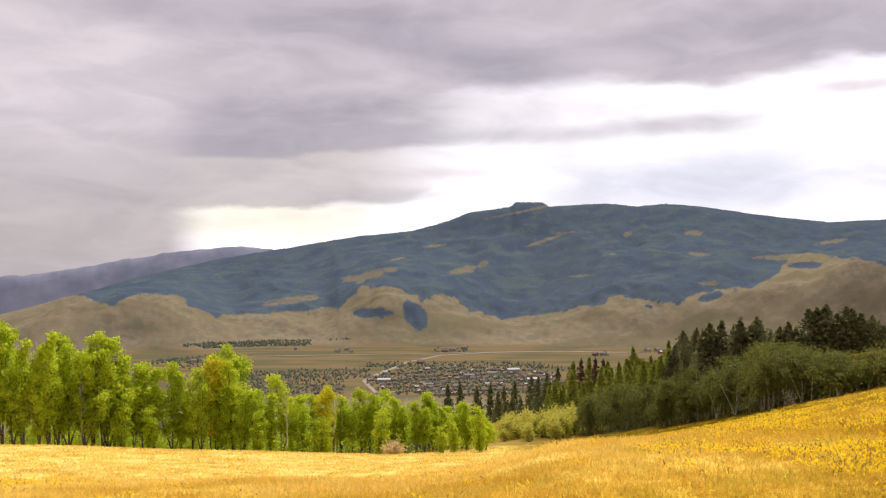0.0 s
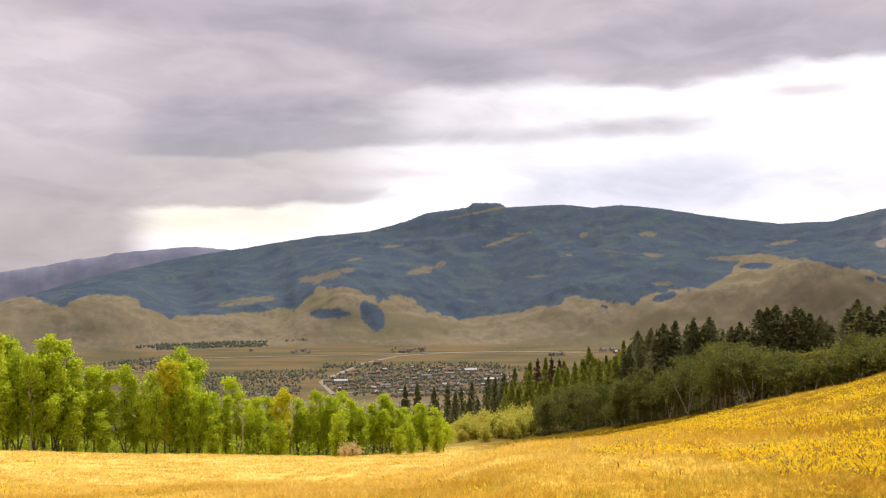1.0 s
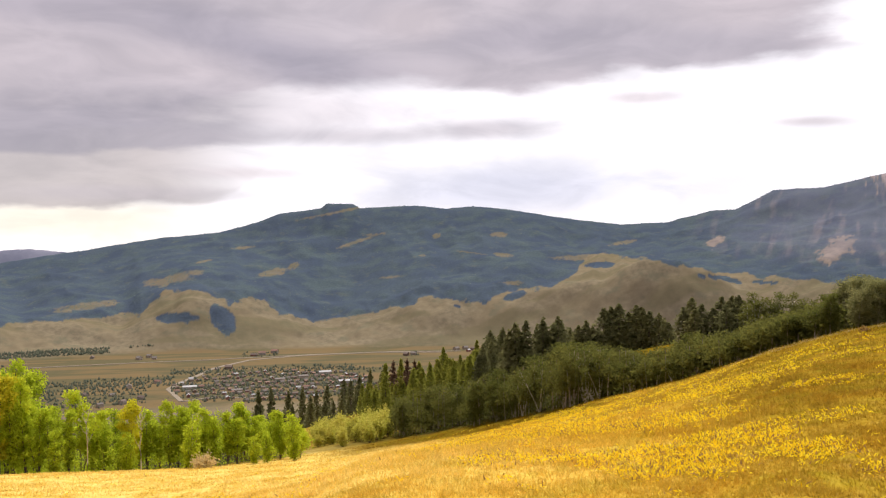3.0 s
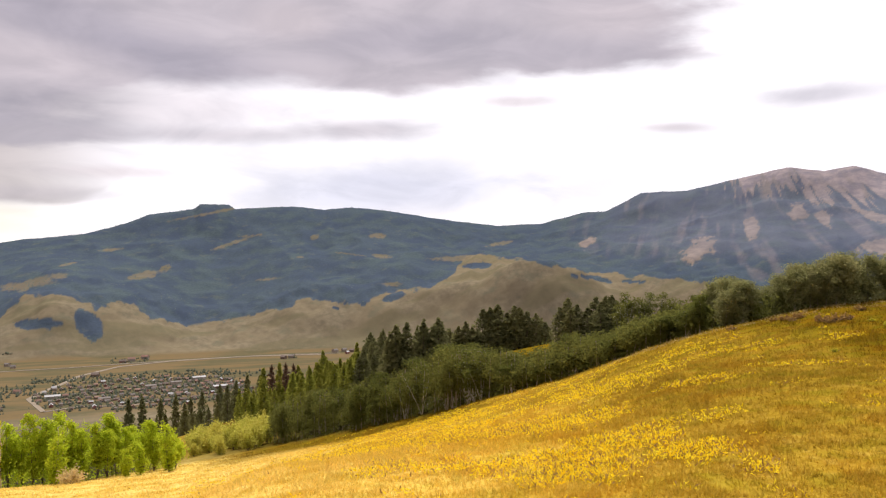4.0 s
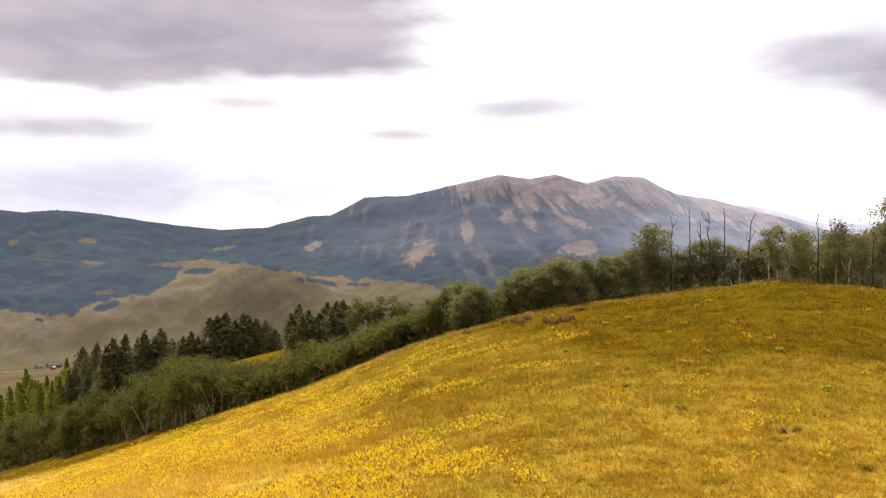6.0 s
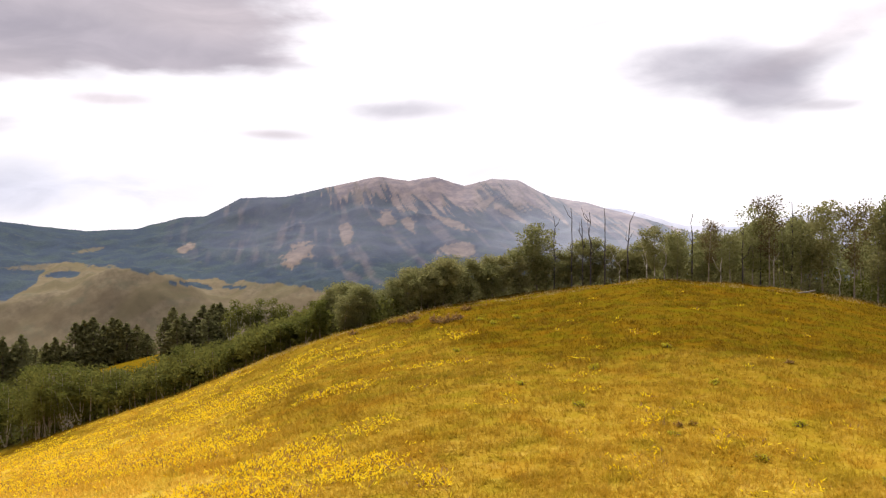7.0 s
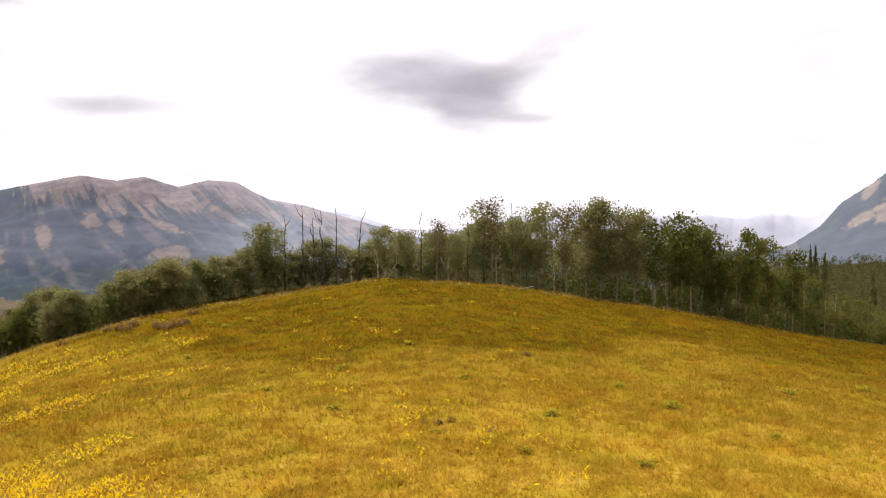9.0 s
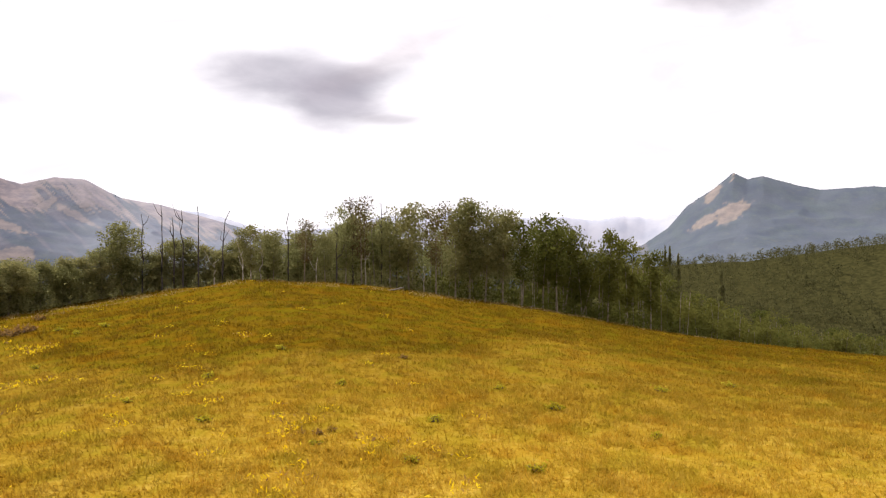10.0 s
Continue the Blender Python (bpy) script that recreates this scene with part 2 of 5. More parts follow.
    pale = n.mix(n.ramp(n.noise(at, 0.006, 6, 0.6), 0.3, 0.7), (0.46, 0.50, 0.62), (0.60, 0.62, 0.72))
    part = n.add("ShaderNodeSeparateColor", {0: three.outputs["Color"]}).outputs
    # woodland floor past the brow; its dark colour also carries cloud shade
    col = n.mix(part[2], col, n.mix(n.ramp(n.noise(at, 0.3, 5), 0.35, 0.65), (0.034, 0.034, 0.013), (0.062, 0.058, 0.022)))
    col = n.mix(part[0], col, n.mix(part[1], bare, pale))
    relief = n.math("ADD", fine, n.math("MULTIPLY", n.math("MULTIPLY", crowns, cover[0]), 70.0))
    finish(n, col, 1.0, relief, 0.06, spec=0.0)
    return m


GROUND = ground_material()
# aspen leaf in lit and shaded copies: SUN brightened, DULL and SHADE darkened
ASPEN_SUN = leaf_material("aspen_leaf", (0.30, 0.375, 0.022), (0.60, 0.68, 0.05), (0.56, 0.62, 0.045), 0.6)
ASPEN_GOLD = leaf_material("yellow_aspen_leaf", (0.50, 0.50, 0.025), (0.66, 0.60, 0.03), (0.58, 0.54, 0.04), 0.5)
ASPEN_DULL = leaf_material("clouded_aspen_leaf", (0.18, 0.188, 0.075), (0.32, 0.315, 0.132), (0.31, 0.29, 0.125), 0.55)
ASPEN_DRY = leaf_material("dry_aspen_leaf", (0.14, 0.12, 0.05), (0.22, 0.17, 0.08), (0.17, 0.13, 0.07), 0.3)
SHRUB_PALE = leaf_material("pale_shrub_leaf", (0.42, 0.42, 0.06), (0.64, 0.58, 0.12), (0.58, 0.48, 0.09), 0.5)
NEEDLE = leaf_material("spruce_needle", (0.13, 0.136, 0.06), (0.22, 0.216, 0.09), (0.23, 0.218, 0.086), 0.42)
# aspen leaf darkened in colour for the cloud shade on strip and grove
ASPEN_SHADE = leaf_material("shaded_aspen_leaf", (0.093, 0.106, 0.025), (0.168, 0.18, 0.044), (0.175, 0.172, 0.043), 0.5)
NEEDLE_DEAD = leaf_material("dead_spruce_needle", (0.11, 0.065, 0.04), (0.2, 0.12, 0.075), (0.15, 0.09, 0.055), 0.15)
# lit copy of the spruce needles, sunshine put into the colour
NEEDLE_LIT = leaf_material("lit_spruce_needle", (0.20, 0.22, 0.04), (0.38, 0.38, 0.065), (0.33, 0.32, 0.055), 0.45)
# far trees carry the same haze tint as their slopes
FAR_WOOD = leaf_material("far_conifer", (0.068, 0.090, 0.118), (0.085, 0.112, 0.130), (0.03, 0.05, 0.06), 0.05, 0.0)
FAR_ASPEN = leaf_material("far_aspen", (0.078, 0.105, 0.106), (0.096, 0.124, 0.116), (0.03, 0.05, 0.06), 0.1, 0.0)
TOWN_TREE = leaf_material("town_tree", (0.055, 0.068, 0.05), (0.105, 0.11, 0.072), (0.03, 0.05, 0.06), 0.1, 0.0)
BARK = plain("aspen_bark", (0.21, 0.175, 0.13), (0.48, 0.41, 0.32), 6, 0.8, 0.01, (1, 1, 0.35))
PALE_BARK = plain("pale_aspen_bark", (0.36, 0.33, 0.27), (0.62, 0.57, 0.48), 6, 0.8, 0.01, (1, 1, 0.35))
# ridge aspen leaf, cloud shade put into its lower tones
ASPEN_RIDGE = leaf_material("ridge_aspen_leaf", (0.085, 0.088, 0.036), (0.14, 0.13, 0.055), (0.11, 0.1, 0.045), 0.5, 0.0)
BARK_DARK = plain("dark_bark", (0.10, 0.075, 0.055), (0.21, 0.16, 0.12), 8, 0.9, 0.02, (1, 1, 0.3))
SNAG_WOOD = plain("dead_wood", (0.05, 0.045, 0.045), (0.13, 0.115, 0.105), 8, 0.85, 0.02, (1, 1, 0.3))
LOG_WOOD = plain("grey_log_wood", (0.2, 0.185, 0.16), (0.34, 0.32, 0.29), 8, 0.85, 0.02, (0.3, 1, 1))
GRASS = grass_material()
GRASS_TAN = leaf_material("tan_grass", (0.30, 0.22, 0.08), (0.46, 0.36, 0.16), (0.38, 0.29, 0.12), 0.25)
YELLOW_LEAF = leaf_material("yellow_broad_leaf", (0.86, 0.58, 0.01), (0.95, 0.77, 0.04), (0.88, 0.63, 0.02), 0.4)
BROWN_LEAF = leaf_material("brown_broad_leaf", (0.24, 0.14, 0.045), (0.42, 0.28, 0.10), (0.33, 0.2, 0.07), 0.35)
ROAD_DUST = plain("pale_road", (0.19, 0.155, 0.115), (0.26, 0.215, 0.16), 0.2)
HOUSE_WALLS = [plain("house_wall_" + k, a, b, 1.5) for k, a, b in (("tan", (0.30, 0.25, 0.2), (0.36, 0.3, 0.24)), ("brown", (0.16, 0.11, 0.085), (0.2, 0.14, 0.1)), ("pale", (0.28, 0.245, 0.205), (0.35, 0.31, 0.265)), ("red", (0.2, 0.09, 0.075), (0.26, 0.12, 0.1)))]
HOUSE_ROOFS = [plain("house_roof_" + k, a, b, 1.5, r) for k, a, b, r in (("grey", (0.15, 0.132, 0.12), (0.21, 0.185, 0.17), 0.85), ("brown", (0.13, 0.095, 0.08), (0.19, 0.14, 0.12), 0.8), ("white", (0.36, 0.36, 0.37), (0.45, 0.45, 0.46), 0.7), ("rust", (0.22, 0.12, 0.09), (0.28, 0.16, 0.12), 0.7))]

# ---- the land: one sheet from underfoot to the skyline ----
def lattice(ix, iy, seed):
    h = (ix.astype(np.int64) * 374761393 + iy.astype(np.int64) * 668265263 + seed * 144665) & 0x7FFFFFFF
    h = ((h ^ (h >> 13)) * 1274126177) & 0x7FFFFFFF
    return ((h ^ (h >> 16)) & 0xFFFF) / 65535.0


def vnoise(x, y, seed=0):
    x, y = np.asarray(x, float), np.asarray(y, float)
    ix, iy = np.floor(x), np.floor(y)
    fx, fy = x - ix, y - iy
    fx, fy = fx * fx * (3 - 2 * fx), fy * fy * (3 - 2 * fy)
    a, b = lattice(ix, iy, seed), lattice(ix + 1, iy, seed)
    c, d = lattice(ix, iy + 1, seed), lattice(ix + 1, iy + 1, seed)
    return (a + (b - a) * fx) * (1 - fy) + (c + (d - c) * fx) * fy


def fbm(x, y, octaves=4, seed=0):
    total, amp, top = 0.0, 1.0, 0.0
    for k in range(octaves):
        total = total + amp * vnoise(x * 2 ** k, y * 2 ** k, seed + k)
        top += amp
        amp *= 0.5
    return total / top


def turn(a, table, column=1):
    """Value of a column of a table by heading, all the way round."""
    t = np.array(table, float)
    return np.interp(a, np.concatenate([t[:, 0] - 360, t[:, 0], t[:, 0] + 360]), np.tile(t[:, column], 3))


# heading, distance and height of the brow of the meadow
CREST = [(-40, 100, -20), (-27, 100, -22.5), (-17.5, 102, -25.1), (-10.5, 102, -26.3), (-3.2, 102, -26.9), (3.5, 115, -29.6),
         (8.1, 130, -32.01), (12, 117.7, -27.8), (15.1, 108, -24.16), (18.5, 96.3, -20.34), (21.8, 85, -16.45), (25.5, 77.7, -13.68),
         (29.4, 70, -10.56), (33, 66.1, -8.38), (36.7, 62, -6.43), (40.2, 61, -5.3), (44, 63, -4.45), (49.7, 67, -3.94),
         (58, 71, -2.67), (66.7, 70, -3.59), (77.6, 74, -5.71), (85.1, 86, -8.75), (92.2, 100, -11.59), (97.5, 112, -13.98),
         (112, 120, -18), (140, 120, -12), (180, 120, 0), (230, 110, -4), (290, 100, -12)]
# the shoulder behind it, before the land drops to the valley
SHOULDER = [(-40, 135, -34), (-27, 140, -36), (-10, 145, -42), (-4, 190, -55), (1, 340, -84), (4, 350, -82), (8, 340, -72), (12, 290, -52),
            (16, 275, -44), (20, 260, -39), (24, 235, -32), (28, 215, -27), (32, 205, -24.5), (36, 195, -24), (40, 140, -15), (46, 105, -9),
            (50, 100, -7.5), (58, 100, -6.5), (66, 105, -8), (77, 115, -12), (85, 130, -17), (92, 150, -24), (98, 170, -30), (112, 190, -40),
            (180, 250, -10), (290, 150, -35)]
DIP = [(-40, -130), (8, -130), (20, -105), (40, -85), (50, -60), (66, -55), (77, -50), (85, -48), (100, -55), (112, -60), (180, -60), (290, -130)]
MIDDLE = [(-40, -210), (60, -210), (66, -120), (77, -50), (84, -28), (88.2, -23.4), (91.6, -19.4), (96.5, -8.9), (100, -3.4), (112, 0), (180, -50), (290, -200)]
FOOT = [(-40, -6.4), (-27, -6.2), (-22.9, -4.6), (-17.4, -4.4), (-14, -6), (-8, -6.2), (-3.5, -4.2), (0.6, -5.3), (4, -6.4), (11, -5), (17, -4.6),
        (20, -4.5), (26, -4.2), (32, -4.6), (37, -4), (45, -3.5), (60, -3), (112, -3), (180, -4), (290, -5)]
SKY = [(-40, -5.5), (-27, -5.2), (-22.9, -4.25), (-19.1, -3.14), (-13.9, -1.98), (-9.7, -1.41), (-5.3, -0.69), (-2, -0.41), (0.6, 0.33), (1.7, 0.8),
       (4.4, 1.16), (4.8, 1.46), (6.5, 1.45), (6.9, 1.19), (10.5, 1.35), (12.6, 1.12), (14.3, 1.32), (16.4, 1.16), (19.7, 0.61), (23.8, 0.14),
       (26.7, 0.28), (29.4, 1.01), (30.8, 1.08), (33, 2.21), (35.9, 2.31), (38.7, 3), (41.7, 3.67), (43.8, 3.38), (45.4, 3.67), (47.4, 3.08),
       (49.2, 3.57), (50.9, 3.45), (53, 2.35), (55.2, 1.98), (58, 1.2), (62, 0), (66, -0.6), (80, -1), (85, -1), (86.1, -0.44), (87.5, 0.53),
       (88.7, 1.95), (90.3, 3)]
SKY += [(91.45, 3.98), (92.3, 3.54), (93.2, 3.74), (94.9, 3.19), (96.4, 2.82), (99.3, 2.99), (103, 2.5), (115, 2), (180, 0), (290, -1)]
REAR = [(-40, -3.2), (-26.9, -3.01), (-20.7, -2.24), (-16.7, -1.6), (-12.9, -1.33), (-11.1, -1.5), (-8, -2.5), (50, -1), (53, 1.2), (56.6, 1.62), (58.8, 1.33), (60.3, 0.8),
        (62, 0.42), (64.8, 0.42), (68.2, 1.1), (70, 1.4), (72, 1.25), (73.8, 1.6), (76.8, 1.25), (80.8, 1.25), (82.5, 1.05), (84.7, 1.37), (86.1, 1.22), (88, 1.42), (91, 1.1), (112, 0), (180, -1), (290, -2)]


def pchip(xk, yk, x):
    """Monotone cubic through knots."""
    h, d = np.diff(xk), np.diff(yk) / np.diff(xk)
    m = np.zeros_like(yk)
    w1, w2 = 2 * h[1:] + h[:-1], h[1:] + 2 * h[:-1]
    ok = d[1:] * d[:-1] > 0
    safe = np.where(ok, w1 / np.where(d[:-1] == 0, 1, d[:-1]) + w2 / np.where(d[1:] == 0, 1, d[1:]), 1)
    m[1:-1] = np.where(ok, (w1 + w2) / safe, 0)
    m[0], m[-1] = d[0], d[-1]
    i = np.clip(np.searchsorted(xk, x) - 1, 0, len(h) - 1)
    t = (x - xk[i]) / h[i]
    return (yk[i] * (1 + 2 * t) * (1 - t) ** 2 + h[i] * m[i] * t * (1 - t) ** 2 + yk[i + 1] * t * t * (3 - 2 * t) + h[i] * m[i + 1] * t * t * (t - 1))


HEADINGS = np.concatenate([-34 + 0.0875 * np.arange(1600), np.arange(106, 326, 2.0)])
RINGS = np.concatenate([np.geomspace(0.6, 150, 74), np.geomspace(158, 2850, 62), np.linspace(2862, 4450, 112), np.linspace(4475, 4985, 18)])


def soften(values, width):
    k = np.ones(width) / width
    return np.convolve(np.concatenate([values[-width:], values, values[:width]]), k, "same")[width:-width]


def step_deg(A):
    """Where the smoother right-hand peak stands."""
    t = np.clip((np.degrees(A) - 83) / 3, 0, 1)
    return t * (np.degrees(A) < 112)


def build_heights():
    a = HEADINGS
    rc, zc = turn(a, CREST), turn(a, CREST, 2)
    rs, zs = turn(a, SHOULDER), turn(a, SHOULDER, 2)
    rc, zc, rs, zs = (soften(v, 41) for v in (rc, zc, rs, zs))
    lip, bow = np.interp(a, [0, 30, 110, 160], [6, 12, 12, 6]), np.interp(a, [5, 15, 25, 35, 110, 160], [0.47, 0.43, 0.36, 0.28, 0.28, 0.47])
    dip, mid, foot = soften(turn(a, DIP), 29), soften(turn(a, MIDDLE), 17), soften(turn(a, FOOT), 17)
    top, rear = turn(a, SKY), turn(a, REAR)
    high = np.minimum(0.72 * soften(top, 45) + 0.28 * foot, top - 0.25)
    zz = np.empty((len(a), len(RINGS)))
    rad = lambda e, r: r * math.tan(radians(e))
    for i in range(len(a)):
        base = -4.4
        xk = np.array([0.3, lip[i], 0.5 * rc[i], rc[i], rs[i], 460, 760, 1900, 2850, 3150, 4050, 4400, 4560, 4850, 4990])
        low = rad(top[i] - 0.9, 4560)
        yk = np.array([base, base, base + bow[i] * (zc[i] - base), zc[i], zs[i], dip[i] - 10, mid[i], -400, -400, rad(foot[i], 3150), rad(high[i], 4050), rad(top[i], 4400), low, rad(rear[i], 4850), rad(rear[i] - 0.6, 4990)])
        zz[i] = pchip(xk, yk, RINGS)
    A, R = np.meshgrid(np.radians(a), RINGS, indexing="ij")
    x, y = R * np.sin(A), R * np.cos(A)
    # gullies and spurs on the mountains, fading at the skyline
    s = np.clip((R - 2900) / 500, 0, 1) * np.clip((4400 - R) / 350, 0.12, 1)
    ridge = 1 - np.abs(2 * fbm(x / 420, y / 420, 4, 3) - 1) * 2
    spur = 1 - np.abs(2 * vnoise(np.degrees(A) * 0.55 + 0.6 * fbm(x / 500, y / 500, 2, 9), R / 2600, 5) - 1)
    zz += s * (30 * (ridge - 0.5) + 20 * (spur - 0.5) * (1 - step_deg(A)))
    # the smooth bare hill before the forest, and soft folds of the foothills
    deg = np.degrees(A)
    side = np.where(deg < 26.6, (26.6 - deg) / 9.0, (deg - 26.6) / 6.2)
    dome = np.clip(1 - side ** 1.25, 0, 1)
    dome = dome * dome * (3 - 2 * dome) * 0.5 + dome * 0.5
    zz += 113 * dome * np.exp(-((R - 3150) / np.where(R < 3150, 220.0, 95.0)) ** 2)
    zz += np.clip((R - 2870) / 150, 0, 1) * np.clip((3500 - R) / 250, 0, 1) * (46 * (fbm(x / 150, y / 150, 3, 16) - 0.5) + 12 * (fbm(x / 40, y / 40, 2, 17) - 0.5))
    zz += np.clip((R - 250) / 500, 0, 1) * np.clip((2000 - R) / 600, 0, 1) * 14 * (fbm(x / 160, y / 160, 3, 8) - 0.5)
    zz += np.clip((R - 2900) / 200, 0, 1) * 5 * (fbm(x / 45, y / 45, 3, 12) - 0.5)
    zz += np.clip((R - 4700) / 120, 0, 1) * 22 * (fbm(deg * 0.9, R / 400, 4, 14) - 0.5)
    near = np.clip((R - 3) / 10, 0, 1) * np.clip((160 - R) / 60, 0, 1)
    zz += near * (0.5 * (fbm(x / 9, y / 9, 3, 21) - 0.5) + 0.16 * (fbm(x / 1.3, y / 1.3, 2, 22) - 0.5))
    return x, y, zz


LAND_X, LAND_Y, LAND_Z = build_heights()


def height(x, y):
    """Ground height at places of the plan."""
    x, y = np.atleast_1d(np.asarray(x, float)), np.atleast_1d(np.asarray(y, float))
    a = (np.degrees(np.arctan2(x, y)) + 34) % 360 - 34
    r = np.clip(np.hypot(x, y), RINGS[0], RINGS[-1] - 1e-6)
    ring = np.append(HEADINGS, 326)
    i = np.clip(np.searchsorted(ring, a, side="right") - 1, 0, len(ring) - 2)
    j = np.clip(np.searchsorted(RINGS, r, side="right") - 1, 0, len(RINGS) - 2)
    u, v = (a - ring[i]) / (ring[i + 1] - ring[i]), (r - RINGS[j]) / (RINGS[j + 1] - RINGS[j])
    k = (i + 1) % len(HEADINGS)
    return (LAND_Z[i, j] * (1 - u) + LAND_Z[k, j] * u) * (1 - v) + (LAND_Z[i, j + 1] * (1 - u) + LAND_Z[k, j + 1] * u) * v


def step(v, lo, hi):
    t = np.clip((v - lo) / (hi - lo), 0, 1)
    return t * t * (3 - 2 * t)


# lower edge of the mountain forest, as height angle by heading
TREELINE = [(-40, -4.6), (-27, -4.3), (-23, -4.3), (-20.7, -4.85), (-19.4, -4.2), (-17.4, -4.25), (-15.7, -5.2), (-14.5, -5.7), (-11.5, -5.65), (-9, -5.5), (-6.8, -5.4),
            (-6.2, -4.9), (-5.3, -4.1), (-3.1, -3.9), (-2.2, -4.4), (-1.3, -4.85), (0, -4.4), (0.8, -4.9), (1.7, -5.6), (4.3, -6.15), (6, -5.85), (8, -5.5), (9.8, -5.3),
            (11.2, -4.55), (13, -4.7), (15.1, -4.95), (16.3, -4.2), (18, -4.0), (19.5, -4.0), (20.6, -3.2), (21.4, -2.4), (22, -1.8), (23, -1.75), (25.5, -2.1), (26.9, -2.45),
            (29, -2.8), (31, -2.95), (33, -3.15), (36.5, -3.4), (38.5, -3.75), (45, -9), (112, -9), (180, -5), (290, -5)]
# clearings: heading, height angle, half width, half height, slope
CLEARINGS = [(1.4, -2.95, 1.0, 0.24, 0.18), (2.6, -2.55, 0.45, 0.28, 0.3), (-5.0, -3.3, 1.9, 0.34, 0.2), (6.6, -1.02, 1.8, 0.15, 0.33), (7.6, -0.55, 1.0, 0.1, 0.1),
             (15.9, -0.52, 0.7, 0.18, 0), (14.2, -1.72, 1.2, 0.06, -0.12), (16.2, -1.85, 0.7, 0.16, -0.1), (21.2, -2.0, 2.2, 0.22, 0.03), (11.9, -0.62, 0.35, 0.2, 0.2),
             (-0.5, -1.35, 0.9, 0.12, 0.1), (24, -1.05, 0.9, 0.16, 0.15), (5.5, 0.95, 2.6, 0.12, 0.2), (17.0, -3.7, 0.7, 0.2, 0.0), (-10, -4.85, 2.0, 0.3, 0.12), (8.9, -3.3, 0.8, 0.1, 0.1), (11, -1.9, 0.3, 0.08, 0), (-3.0, -2.2, 0.6, 0.1, 0.2)]
COPSES = [(-1.8, -5.85, 0.8, 0.85, -0.45), (-4.6, -5.72, 1.25, 0.3, 0), (15.9, -3.95, 0.5, 0.28, 0), (17.0, -4.5, 0.7, 0.25, 0.3), (22.6, -2.45, 0.95, 0.2, 0.05), (20.2, -2.55, 0.6, 0.12, 0),
          (29.4, -3.15, 0.8, 0.1, -0.1), (32.6, -3.45, 0.9, 0.09, 0), (30.6, -3.35, 0.7, 0.16, -0.3), (13.3, -5.2, 0.25, 0.12, 0)]
SCREE = [(39.8, 0.15, 0.45, 0.75, 0), (36.6, -1.35, 1.1, 0.7, 0.35), (29.6, -0.95, 0.7, 0.35, 0.25), (47, -1.1, 1.2, 0.5, 0), (42.3, 1.0, 0.5, 0.5, 0),
         (43.9, 0.6, 0.5, 0.45, -0.5), (46.8, 0.6, 1.3, 0.3, -0.4), (50.5, 1.2, 1.4, 0.3, -0.55), (91.2, 1.6, 0.95, 0.6, 0.45), (89.9, 1.0, 0.9, 0.35, 0.55), (90.2, 2.6, 0.5, 0.35, 0.8), (48.7, 1.9, 0.6, 0.25, 0.5)]
ROCKLINE = [(-40, 9), (29, 9), (31, 4.4), (36, 4.2), (38, 3.1), (40, 2.7), (42, 2.8), (44, 2.2), (46, 2.0), (47.5, 1.9), (48.5, 2.5), (50, 2.9), (52, 2.2), (53.5, 1.6),
            (56, 1.2), (58, 0.9), (61, 0.5), (64, 9), (85, 9), (87.5, 1.5), (89, 2.8), (90.5, 3.7), (91.8, 4.1), (92.6, 4.6), (94, 4.6), (98, 4.2), (99.5, 4.2), (103, 9), (180, 9), (290, 9)]
ROAD = [(-4.4, -10.9), (-5.2, -10.1), (-4.5, -9.75), (-3.5, -9.4), (-2.4, -8.94), (-0.2, -8.52), (2.8, -8.33), (8, -8.2), (13, -8.2)]


# distance from which cloud shade is painted on the meadow, by heading
SHADE_FROM = [(-40, 300), (20, 300), (27, 90), (33, 50), (40, 26), (50, 17), (60, 18), (70, 20), (85, 24), (100, 30), (112, 40), (180, 60), (290, 200)]


def blobs(table, a, e, wob, soft=0.8):
    out = np.zeros_like(a)
    for ca, ce, wa, he, tilt in table:
        d = np.hypot((a - ca) / wa, (e - ce - tilt * (a - ca)) / he) + wob
        out = np.maximum(out, 1 - step(d, soft, 1.2))
    return out


